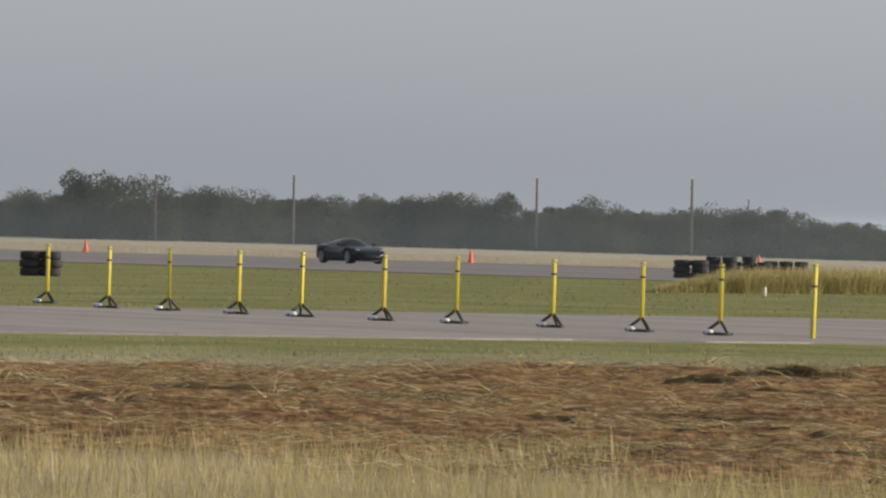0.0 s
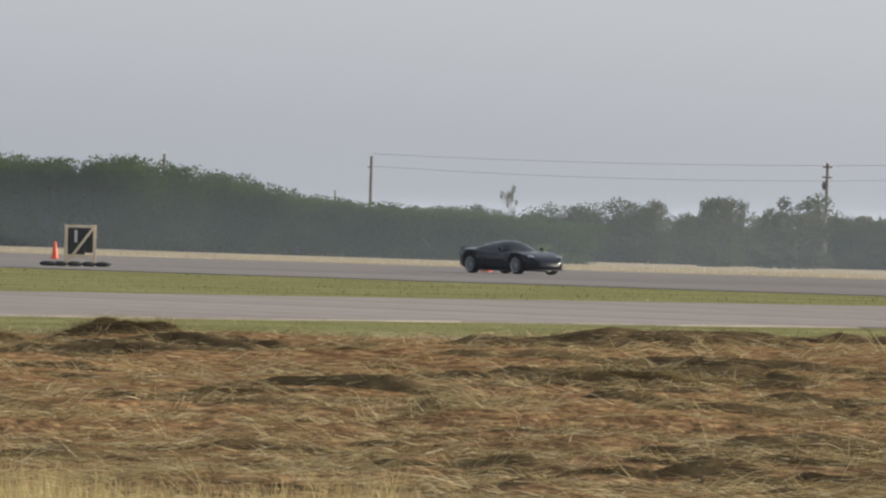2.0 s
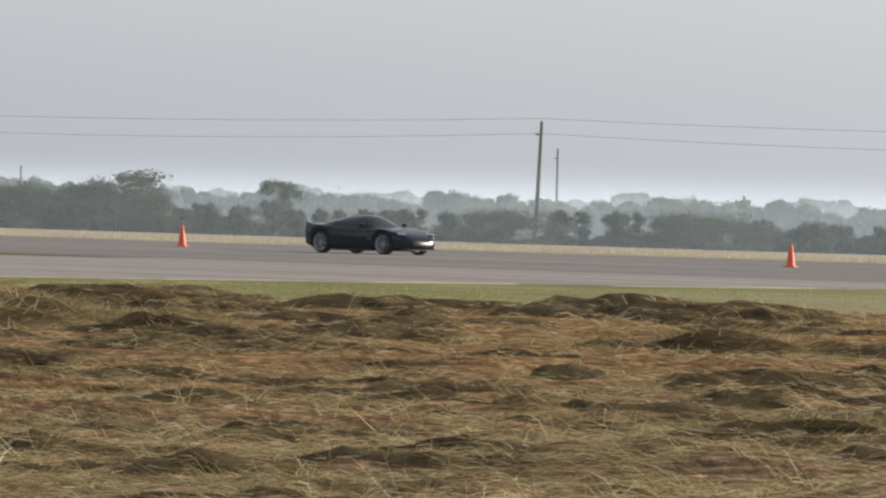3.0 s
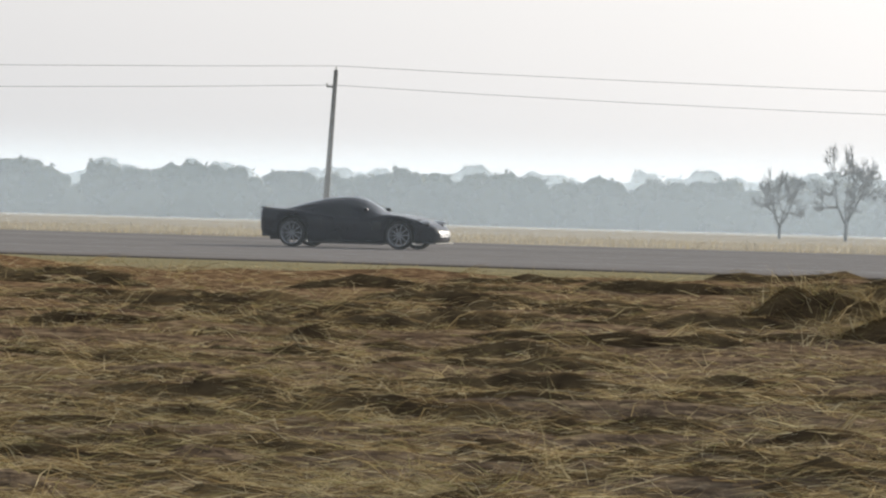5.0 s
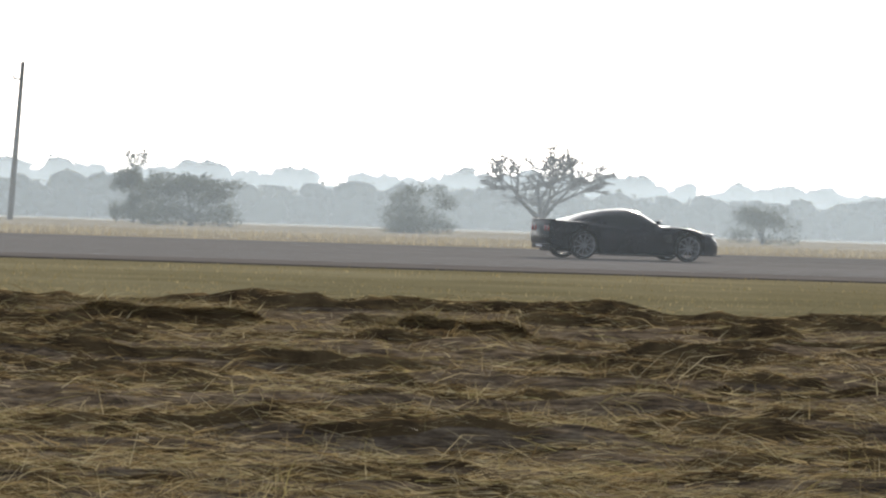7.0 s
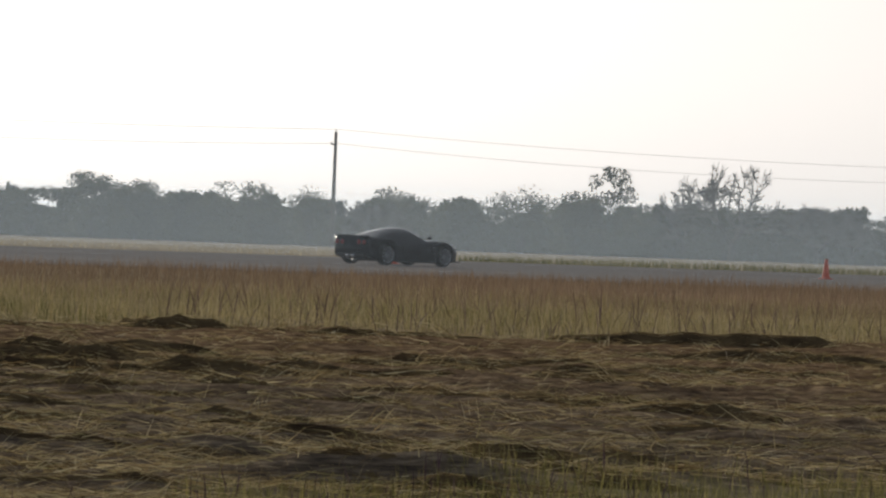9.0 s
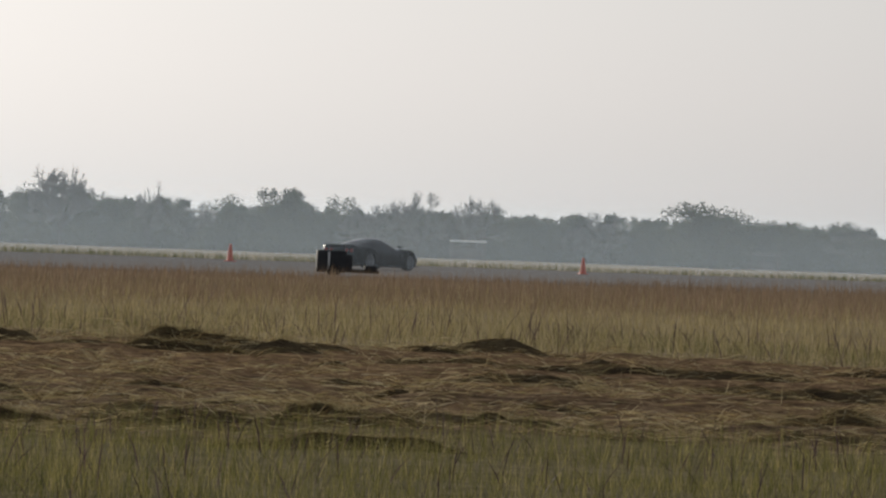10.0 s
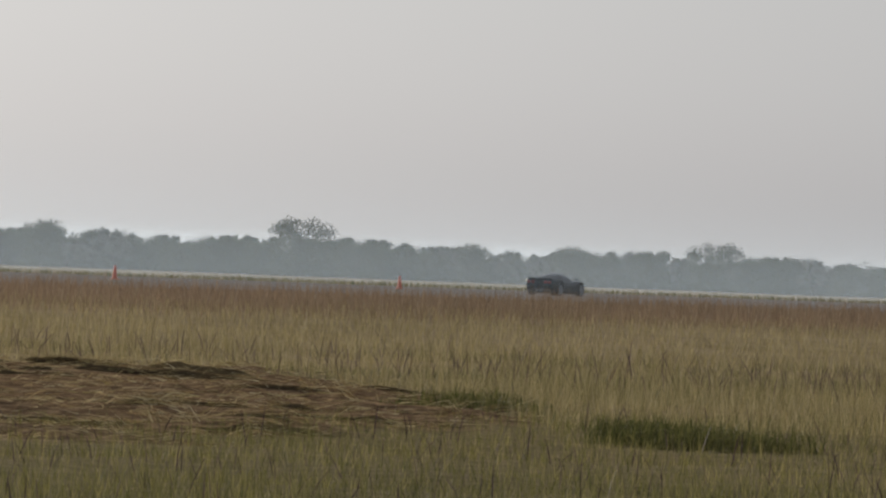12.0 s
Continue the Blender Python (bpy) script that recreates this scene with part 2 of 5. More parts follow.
GLASS = surface("tinted_glass", (0.006, 0.008, 0.010), (0.010, 0.012, 0.014), 1.0, 0.12, coat=0.2, spec=0.4)
RUBBER = surface("tyre_rubber", (0.018, 0.018, 0.018), (0.035, 0.034, 0.032), 4.0, 0.85, bump=0.4)
RIM = surface("brushed_alloy", (0.36, 0.37, 0.39), (0.48, 0.49, 0.51), 6.0, 0.5, metal=0.5)
CHROME = surface("bright_trim", (0.7, 0.7, 0.72), (0.82, 0.82, 0.84), 3.0, 0.15, metal=1.0)
LENS = surface("clear_lamp_lens", (0.5, 0.52, 0.55), (0.7, 0.72, 0.75), 5.0, 0.1, coat=1.0)
RED_LENS = surface("red_lamp_lens", (0.25, 0.01, 0.01), (0.35, 0.02, 0.015), 5.0, 0.15, coat=1.0)
BLACK = surface("black_plastic", (0.012, 0.012, 0.013), (0.028, 0.028, 0.03), 5.0, 0.6)
ORANGE = surface("faded_orange_plastic", (0.72, 0.09, 0.035), (0.86, 0.15, 0.06), 3.0, 0.55)
WHITE = surface("white_paint", (0.66, 0.65, 0.62), (0.8, 0.79, 0.76), 6.0, 0.6)
YELLOW = surface("yellow_post_paint", (0.52, 0.42, 0.03), (0.66, 0.54, 0.05), 4.0, 0.6)
STEEL = surface("dark_weathered_steel", (0.05, 0.045, 0.04), (0.10, 0.09, 0.08), 8.0, 0.6, metal=0.4, bump=0.4)
TIMBER = surface("raw_pine_timber", (0.68, 0.55, 0.38), (0.84, 0.71, 0.52), 2.5, 0.8, fine=30, bump=0.5)
POLE_WOOD = surface("weathered_pole_wood", (0.09, 0.075, 0.06), (0.16, 0.135, 0.11), 1.2, 0.9, bump=0.6)
SAND_BAG = surface("black_sandbag_cloth", (0.02, 0.02, 0.02), (0.05, 0.048, 0.045), 5.0, 0.9, bump=0.6)
PANEL = surface("dull_black_panel", (0.02, 0.02, 0.022), (0.05, 0.05, 0.052), 1.5, 0.7)
SEGMENT = surface("dark_grey_segment", (0.07, 0.07, 0.072), (0.11, 0.11, 0.11), 3.0, 0.6)
AMBER = surface("amber_lens", (0.7, 0.2, 0.03), (0.85, 0.3, 0.05), 5.0, 0.3)
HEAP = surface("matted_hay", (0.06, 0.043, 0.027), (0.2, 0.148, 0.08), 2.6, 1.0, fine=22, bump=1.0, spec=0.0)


# ---- mesh helpers ----
def part(name, bm, material, parent=None, label="", smooth=True):
    me = bpy.data.meshes.new(name)
    bm.to_mesh(me)
    bm.free()
    me.materials.append(material)
    if smooth:
        me.shade_smooth()
    ob = new(name, me)
    ob.parent = parent
    if label:
        ob["label"] = label
    return ob


def thing(name, m, label, category, group=""):
    ob = new(name)
    ob.empty_display_size = 0.3
    ob.matrix_world = m
    return tagged(ob, label, category, group)


def add_box(bm, cx, cy, cz, sx, sy, sz, m=None, bevel=0.0):
    mat = Matrix.Translation((cx, cy, cz)) @ Matrix.Diagonal((sx, sy, sz, 1))
    r = bmesh.ops.create_cube(bm, size=1.0, matrix=(m or Matrix()) @ mat)
    if bevel:
        edges = list({e for v in r["verts"] for e in v.link_edges})
        bmesh.ops.bevel(bm, geom=edges, offset=bevel, segments=2, affect="EDGES", profile=0.5)
    return bm


def add_rod(bm, a, b, r1, r2=None, sides=8):
    a, b = Vector(a), Vector(b)
    d = b - a
    m = Matrix.Translation((a + b) / 2) @ d.to_track_quat("Z", "Y").to_matrix().to_4x4()
    bmesh.ops.create_cone(bm, cap_ends=True, segments=sides, radius1=r1, radius2=r1 if r2 is None else r2, depth=d.length, matrix=m)
    return bm


def add_lathe(bm, profile, sides=20, m=None):
    """A turned form round z: profile of (radius, height)."""
    rings = []
    for r, z in profile:
        rings.append([bm.verts.new((m or Matrix()) @ Vector((r * math.cos(k * math.tau / sides), r * math.sin(k * math.tau / sides), z))) for k in range(sides)])
    for a, b in zip(rings, rings[1:]):
        for k in range(sides):
            bm.faces.new((a[k], a[(k + 1) % sides], b[(k + 1) % sides], b[k]))
    return bm


def polygons(name, verts, faces_size, loops, material, parent=None):
    """One mesh from arrays: every face has faces_size corners."""
    me = bpy.data.meshes.new(name)
    count = len(loops) // faces_size
    me.vertices.add(len(verts))
    me.vertices.foreach_set("co", np.asarray(verts, np.float32).ravel())
    me.loops.add(len(loops))
    me.loops.foreach_set("vertex_index", np.asarray(loops, np.int32))
    me.polygons.add(count)
    me.polygons.foreach_set("loop_start", np.arange(0, count * faces_size, faces_size, dtype=np.int32))
    me.materials.append(material)
    me.update(calc_edges=True)
    me.validate()
    ob = new(name, me)
    ob.parent = parent
    return ob


# ---- the lie of the land ----
RNG = np.random.default_rng(7)
LATTICE = RNG.random((256, 256))


def value_noise(x, y):
    xi, yi = np.floor(x).astype(int), np.floor(y).astype(int)
    u, v = x - xi, y - yi
    u, v = u * u * (3 - 2 * u), v * v * (3 - 2 * v)
    g = lambda a, b: LATTICE[a % 256, b % 256]
    return (g(xi, yi) * (1 - u) + g(xi + 1, yi) * u) * (1 - v) + (g(xi, yi + 1) * (1 - u) + g(xi + 1, yi + 1) * u) * v


def step(x, a, b):
    t = np.clip((x - a) / (b - a), 0, 1)
    return t * t * (3 - 2 * t)


# The mown hay lies between two curves round the viewpoint: bearing -> distance.
HAY_FAR = ([-90, -62, -58.5, -56, -53, -50, -46.5, -43, -38, -30, -11, -8, -5, 6, 12, 23, 29, 40, 48, 53, 60, 63, 64.5, 65.5, 90],
           [112, 112, 120, 130, 134, 142, 156, 150, 153, 154, 154, 150, 140, 131, 120, 115, 114, 122, 130, 127, 133, 130, 112, 88, 80])
HAY_NEAR = ([-90, -64, -60, -57, -54, -50, -44, 38, 44, 47.6, 50.6, 53, 58, 61, 63, 65, 90],
            [74, 69, 65, 57, 51, 43, 36, 36, 48, 58, 64, 73, 75, 79, 83, 98, 110])
TAXI_WEST, TAXI_EAST = -162.0, -125.5
RUNWAY_NEAR, RUNWAY_FAR = 164.0, 219.0


def polar(x, y):
    return np.degrees(np.arctan2(x, y)), np.hypot(x, y)


def hay_mask(x, y):
    b, r = polar(x, y)
    wob = (value_noise(x * 0.35 + 9, y * 0.35) - 0.5) * 7
    far, near = np.interp(b, *HAY_FAR), np.interp(b, *HAY_NEAR)
    return step(r + wob, near - 1.5, near + 2.5) * (1 - step(r + wob, far - 3, far + 3)) * step(y, 5, 15)


def land(x, y):
    fall = -0.0052 * np.maximum(0.0, y - 226.0) * (0.3 + 0.7 * step(polar(x, y)[0], -63, -50))
    return fall


def lumps(x, y):
    """Raked swaths, tufts and heaps of cut hay: steep towards the viewer, trailing off behind."""
    b, r = polar(x, y)
    s = np.radians(b) * 80.0
    side = 0.55 + 0.45 * step(x, -110, -50) - 0.25 * step(x, 50, 90)
    edge = step(r, np.interp(b, *HAY_FAR) - 38, np.interp(b, *HAY_FAR) - 8)

    def rows(period, sway, along, seed):
        p = (r + sway * value_noise(s * along + seed, r * 0.04 + seed) + sway * 0.4 * value_noise(s * along * 4 + seed, r * 0.3)) / period
        p = p - np.floor(p)
        return step(p, 0.0, 0.16) * (1 - step(p, 0.2, 0.95))

    broken = np.clip(value_noise(s * 0.35 + 17, r * 0.22) * 2.2 - 0.75, 0, 1)
    broken2 = np.clip(value_noise(s * 0.6 + 5, r * 0.45 + 9) * 2.2 - 0.7, 0, 1)
    big = rows(4.4, 5.0, 0.07, 3.0) * (0.02 + 0.13 * broken)
    small = rows(1.7, 2.4, 0.14, 21.0) * (0.015 + 0.075 * broken2)
    tuft = step(value_noise(s * 1.0 + 60, r * 0.55 + 4), 0.62, 0.9) * 0.10 * (0.5 + 0.5 * edge)
    far_row = np.clip(value_noise(s * 0.45 + 90, r * 0.13) - 0.42, 0, 1) * 0.1 * edge
    fine = (value_noise(s * 2.6, r * 1.6 + 3) - 0.5) * 0.07 + (value_noise(s * 6.0 + 11, r * 3.5) - 0.5) * 0.05
    return (big + small + tuft + far_row) * side + fine


def height(x, y):
    return land(x, y) + hay_mask(x, y) * (lumps(x, y) - 0.03) + np.where(np.hypot(x, y) < 200, (value_noise(x * 0.5, y * 0.5 + 31) - 0.5) * 0.08, 0) * (1 - step(y, 150, 160)) * step(x, TAXI_EAST + 1, TAXI_EAST + 8)


def spot(x, y):
    return float(height(np.array([x], float), np.array([y], float))[0])


def set_down(proto, m, used):
    """The first call moves the prototype itself, later ones copy it."""
    if proto not in used:
        used.add(proto)
        proto.matrix_basis = m
        return proto
    s = proto.scale
    return copy_thing(proto, m @ Matrix.Diagonal((1 / s.x, 1 / s.y, 1 / s.z, 1)))


def build_ground():
    front = np.linspace(-68.5, 69.5, 560)
    bearings = np.concatenate([front, np.linspace(69.5, 291.5, 60)[1:-1]])
    dist = np.concatenate([[4.0, 15.0, 28.0], 1 / np.linspace(1 / 38.0, 1 / 190.0, 260), np.geomspace(196, 4900, 46)])
    bb, rr = np.meshgrid(np.radians(bearings), dist)
    x, y = (rr * np.sin(bb)).ravel(), (rr * np.cos(bb)).ravel()
    z = height(x, y)
    nb, nr = len(bearings), len(dist)
    i, j = np.meshgrid(np.arange(nr - 1), np.arange(nb), indexing="ij")
    k = (j + 1) % nb
    quads = np.stack([i * nb + j, (i + 1) * nb + j, (i + 1) * nb + k, i * nb + k], -1).reshape(-1, 4)
    c = np.arange(nb // 2 - 1)
    quads = np.concatenate([quads, np.stack([c, c + 1, nb - 2 - c, nb - 1 - c], -1)])
    ob = polygons("ground", np.stack([x, y, z], -1), 4, quads.ravel(), SOIL)
    hay = hay_mask(x, y)
    lawn = (1 - step(x, TAXI_WEST + 20, TAXI_WEST + 60)) * (1 - step(y, RUNWAY_FAR - 10, RUNWAY_FAR)) + (1 - hay) * step(y, 85, 110) * (1 - step(y, RUNWAY_FAR - 5, RUNWAY_FAR)) * (1 - step(x, 45, 110)) * 0.45
    lawn += (1 - hay) * (1 - step(x, -125, -90)) * (1 - step(y, 112, 132))
    lawn += (1 - hay) * step(x, 25, 45) * (1 - step(rr.ravel(), 100, 112)) * 0.3
    # brown earth colour under the standing grass to the east
    east_earth = (1 - hay) * step(x, 25, 45) * (1 - step(y, 125, 160)) * (0.8 - 0.35 * step(rr.ravel(), 100, 130))
    # third channel: share of the haze-greyed earth, strongest to the north
    cover = np.stack([hay + east_earth, np.clip(lawn, 0, 1) * (1 - hay), step(x, -70, 5) * (1 - 0.55 * step(x, 40, 85)), hay * 0 + 1], -1).astype(np.float32)
    ob.data.color_attributes.new("cover", "FLOAT_COLOR", "POINT").data.foreach_set("color", cover.ravel())
    ob.data.shade_smooth()
    tagged(ob, "flat mown hay field and pale grass running to the horizon", "ground", kind="structure")


def slab(name, x0, x1, y0, y1, nx, ny, material, label, ragged=0.8):
    """A sheet of concrete a little proud of the ground, with a worn, uneven edge."""
    bm = bmesh.new()
    rows = []
    for i in range(nx + 1):
        row = []
        for j in range(ny + 1):
            x, y = x0 + (x1 - x0) * i / nx, y0 + (y1 - y0) * j / ny
            e = (random.random() - 0.5) * ragged
            x += e if i in (0, nx) else 0
            y += e if j in (0, ny) else 0
            row.append(bm.verts.new((x, y, 0.03)))
        rows.append(row)
    for i in range(nx):
        for j in range(ny):
            bm.faces.new((rows[i][j], rows[i + 1][j], rows[i + 1][j + 1], rows[i][j + 1]))
    r = bmesh.ops.extrude_face_region(bm, geom=bm.faces[:])
    bmesh.ops.translate(bm, vec=(0, 0, -0.2), verts=[v for v in r["geom"] if isinstance(v, bmesh.types.BMVert)])
    bmesh.ops.recalc_face_normals(bm, faces=bm.faces[:])
    return tagged(part(name, bm, material, smooth=False), label, "pavement", kind="structure")


build_ground()
slab("runway", -1400, 1400, RUNWAY_NEAR, RUNWAY_FAR, 600, 8, CONCRETE, "wide grey weathered concrete runway crossing the field")
slab("taxiway", TAXI_WEST, TAXI_EAST, -60, RUNWAY_NEAR - 0.45, 6, 90, TAXI, "pale concrete taxiway joining the runway through cut grass")


# ---- the car ----
def curve(xs, zs):
    return lambda x: float(np.interp(x, xs, zs))


REAR_AXLE, FRONT_AXLE, WHEEL_R = -1.36, 1.33, 0.335
DECK = curve([-2.2, -2.12, -1.75, -1.3, -0.5, 0.4, 0.72, 1.0, 1.35, 1.75, 2.0, 2.15, 2.23], [0.90, 0.935, 0.92, 0.90, 0.84, 0.80, 0.83, 0.84, 0.81, 0.71, 0.62, 0.53, 0.45])
FLOOR = curve([-2.2, -2.1, -1.85, -0.9, 0.9, 1.8, 2.1, 2.23], [0.36, 0.27, 0.2, 0.13, 0.13, 0.15, 0.17, 0.24])
HALF = curve([-2.2, -2.1, -1.8, -1.36, -0.7, 0.2, 0.8, 1.33, 1.75, 2.0, 2.15, 2.23], [0.72, 0.84, 0.93, 0.965, 0.92, 0.90, 0.92, 0.94, 0.90, 0.80, 0.64, 0.45])
ROOF_X = [-1.75, -1.5, -1.1, -0.7, -0.3, 0.0, 0.25, 0.45, 0.62, 0.8]
ROOF = curve(ROOF_X, [0.90, 0.985, 1.11, 1.195, 1.235, 1.235, 1.18, 1.07, 0.955, 0.83])
CABIN_HALF = curve(ROOF_X, [0.62, 0.68, 0.74, 0.77, 0.78, 0.79, 0.79, 0.78, 0.74, 0.66])


def car_body():
    bm = bmesh.new()
    stations = np.linspace(-2.2, 2.23, 150)
    rings = []
    for x in stations:
        w, lo, hi = HALF(x), FLOOR(x), DECK(x)
        for axle in (REAR_AXLE, FRONT_AXLE):
            d = abs(x - axle)
            if d < 0.385:
                lo = max(lo, math.sqrt(0.385 ** 2 - d * d) + WHEEL_R - 0.01)
        side = []
        for k, (u, v) in enumerate([(0.88, 0.0), (0.97, 0.06), (0.965, 0.25), (0.985, 0.5), (1.0, 0.72), (0.965, 0.88), (0.86, 0.97), (0.6, 1.0), (0.25, 1.015)]):
            z = lo + (hi - lo) * v
            side.append((w * u, z))
        ring = [bm.verts.new((x, -a, z)) for a, z in side] + [bm.verts.new((x, a, z)) for a, z in reversed(side)]
        rings.append(ring)
    n = len(rings[0])
    for a, b in zip(rings, rings[1:]):
        for k in range(n):
            bm.faces.new((a[k], b[k], b[(k + 1) % n], a[(k + 1) % n]))
    bm.faces.new(rings[0])
    bm.faces.new(list(reversed(rings[-1])))
    bmesh.ops.recalc_face_normals(bm, faces=bm.faces[:])
    return bm


def cabin_patch(x0, x1, a0, a1, nx=12, na=8):
    """A piece of the cabin's shell: x along the car, a round it from sill (0) to the middle (1) and on to the far sill (2)."""
    bm = bmesh.new()
    grid = []
    for i in range(nx + 1):
        x = x0 + (x1 - x0) * i / nx
        base, top, w = DECK(x) - 0.03, ROOF(x), CABIN_HALF(x)
        row = []
        for j in range(na + 1):
            a = a0 + (a1 - a0) * j / na
            s = 1 - a
            ang = math.copysign(abs(s) ** 0.8, s) * math.pi / 2
            f = math.cos(ang) ** 0.62
            y = -w * math.sin(ang) * (1 - 0.27 * f)
            row.append(bm.verts.new((x, y, base + (max(top, base + 0.01) - base) * f)))
        grid.append(row)
    for i in range(nx):
        for j in range(na):
            bm.faces.new((grid[i][j], grid[i + 1][j], grid[i + 1][j + 1], grid[i][j + 1]))
    bmesh.ops.recalc_face_normals(bm, faces=bm.faces[:])
    return bm


def ellipsoid(cx, cy, cz, sx, sy, sz, seg=12):
    bm = bmesh.new()
    bmesh.ops.create_uvsphere(bm, u_segments=seg, v_segments=seg // 2 + 2, radius=1.0, matrix=Matrix.Translation((cx, cy, cz)) @ Matrix.Diagonal((sx, sy, sz, 1)))
    return bm


def boxed(*a, **k):
    return add_box(bmesh.new(), *a, **k)


def car_wheel(car, x, y):
    side = -1 if y < 0 else 1
    hub = new("wheel")
    hub.parent = car
    hub.matrix_basis = pose(x, y, WHEEL_R)
    m = Matrix.Rotation(radians(90), 4, "X")
    bm = add_lathe(bmesh.new(), [(0.262, -0.13), (0.295, -0.14), (0.325, -0.125), (WHEEL_R, -0.09), (WHEEL_R, 0.09), (0.325, 0.125), (0.295, 0.14), (0.262, 0.13)], 32, m)
    part("tyre", bm, RUBBER, hub)
    bm = add_lathe(bmesh.new(), [(0.268, -0.138), (0.25, -0.13), (0.24, -0.02), (0.24, 0.02), (0.25, 0.13), (0.268, 0.138)], 32, m)
    for k in range(10):
        a = k * math.tau / 10
        c, s = math.cos(a), math.sin(a)
        add_rod(bm, (0.03 * c, side * 0.095, 0.03 * s), (0.252 * c, side * 0.122, 0.252 * s), 0.018, 0.013, 6)
    add_rod(bm, (0, side * 0.03, 0), (0, side * 0.115, 0), 0.05, 0.04, 12)
    part("rim", bm, RIM, hub, "bright ten-spoke alloy rim")
    bm = bmesh.new()
    add_rod(bm, (0, side * 0.01, 0), (0, side * 0.04, 0), 0.17, 0.17, 20)
    part("brake_disc", bm, STEEL, hub)
    return hub


def sports_car():
    car = thing("sports_car", pose(0, 195, 0.035), "low black two-door sports car racing along the runway", "car")
    part("body", car_body(), PAINT, car, "glossy black bodywork")
    part("roof", cabin_patch(-0.75, 0.12, 0.42, 1.58), PAINT, car)
    part("windshield", cabin_patch(0.12, 0.8, 0.3, 1.7), GLASS, car, "raked tinted windshield")
    part("rear_window", cabin_patch(-1.72, -0.75, 0.42, 1.58), GLASS, car, "long sloping tinted rear window")
    for a0, a1 in ((0.0, 0.42), (1.58, 2.0)):
        part("side_window", cabin_patch(-0.75, 0.12, a0, a1, 12, 5), GLASS, car, "dark side window")
        part("rear_pillar", cabin_patch(-1.72, -0.75, a0, a1, 12, 5), PAINT, car)
    for a0, a1 in ((0.0, 0.3), (1.7, 2.0)):
        part("front_pillar", cabin_patch(0.12, 0.8, a0, a1, 10, 4), PAINT, car)
    bm = boxed(-2.13, 0, 0.925, 0.16, 1.5, 0.04, bevel=0.015)
    part("spoiler", bm, PAINT, car, "upright black tail spoiler")
    part("front_splitter", boxed(2.08, 0, 0.165, 0.28, 1.5, 0.035, bevel=0.012), BLACK, car, "dark front splitter")
    part("grille", boxed(2.19, 0, 0.31, 0.06, 0.72, 0.12, bevel=0.02), BLACK, car)
    part("side_skirt", boxed(0.0, -0.87, 0.125, 1.9, 0.06, 0.05, bevel=0.015), BLACK, car)
    part("side_skirt", boxed(0.0, 0.87, 0.125, 1.9, 0.06, 0.05, bevel=0.015), BLACK, car)
    for s in (-1, 1):
        part("headlight", ellipsoid(1.86, s * 0.66, 0.655, 0.2, 0.1, 0.045), LENS, car, "clear glass headlight")
        part("fog_light", ellipsoid(2.13, s * 0.5, 0.34, 0.06, 0.07, 0.05), LENS, car)
        # added chrome knobs imitate the sun's glint on the nose
        part("bumper_corner", ellipsoid(2.14, s * 0.42, 0.43, 0.05, 0.05, 0.02), CHROME, car, "bright metal knob standing for a sun glint")
        part("wing_mirror", ellipsoid(0.5, s * 0.98, 0.93, 0.075, 0.1, 0.06), PAINT, car)
        part("side_vent", boxed(0.78, s * 0.925, 0.55, 0.2, 0.02, 0.2, bevel=0.008), BLACK, car)
        part("door_seam", boxed(-0.62, s * 0.921, 0.52, 0.012, 0.012, 0.5), BLACK, car)
        for y in (0.38, 0.62):
            part("tail_light", ellipsoid(-2.19, s * y, 0.72, 0.03, 0.085, 0.085), RED_LENS, car, "round red tail light")
        bm = bmesh.new()
        add_rod(bm, (-2.0, s * 0.12, 0.27), (-2.24, s * 0.12, 0.27), 0.045, 0.05, 12)
        part("exhaust_pipe", bm, CHROME, car)
    part("underbody", boxed(-0.05, 0, 0.36, 3.9, 1.24, 0.4, bevel=0.03), BLACK, car, "dark underbody and wheel housings")
    for axle in (REAR_AXLE, FRONT_AXLE):
        part("wheel_housing", boxed(axle, 0, 0.53, 0.86, 1.3, 0.4, bevel=0.05), BLACK, car)
    part("rear_diffuser", boxed(-2.12, 0, 0.29, 0.14, 1.3, 0.12, bevel=0.02), BLACK, car)
    wheels = [car_wheel(car, x, y) for x in (REAR_AXLE, FRONT_AXLE) for y in (-0.79, 0.79)]
    return car, wheels


CAR, WHEELS = sports_car()


# ---- trackside things ----
def traffic_cone():
    c = thing("traffic_cone", pose(0, 0, 0), "upright orange traffic cone on a square base", "traffic cone", "cones along the runway")
    bm = add_lathe(bmesh.new(), [(0.155, 0.03), (0.14, 0.06), (0.05, 0.66), (0.042, 0.70), (0.03, 0.705), (0.0, 0.70)], 16)
    part("cone_body", bm, ORANGE, c)
    part("base_plate", boxed(0, 0, 0.018, 0.38, 0.38, 0.036, bevel=0.012), ORANGE, c)
    return c


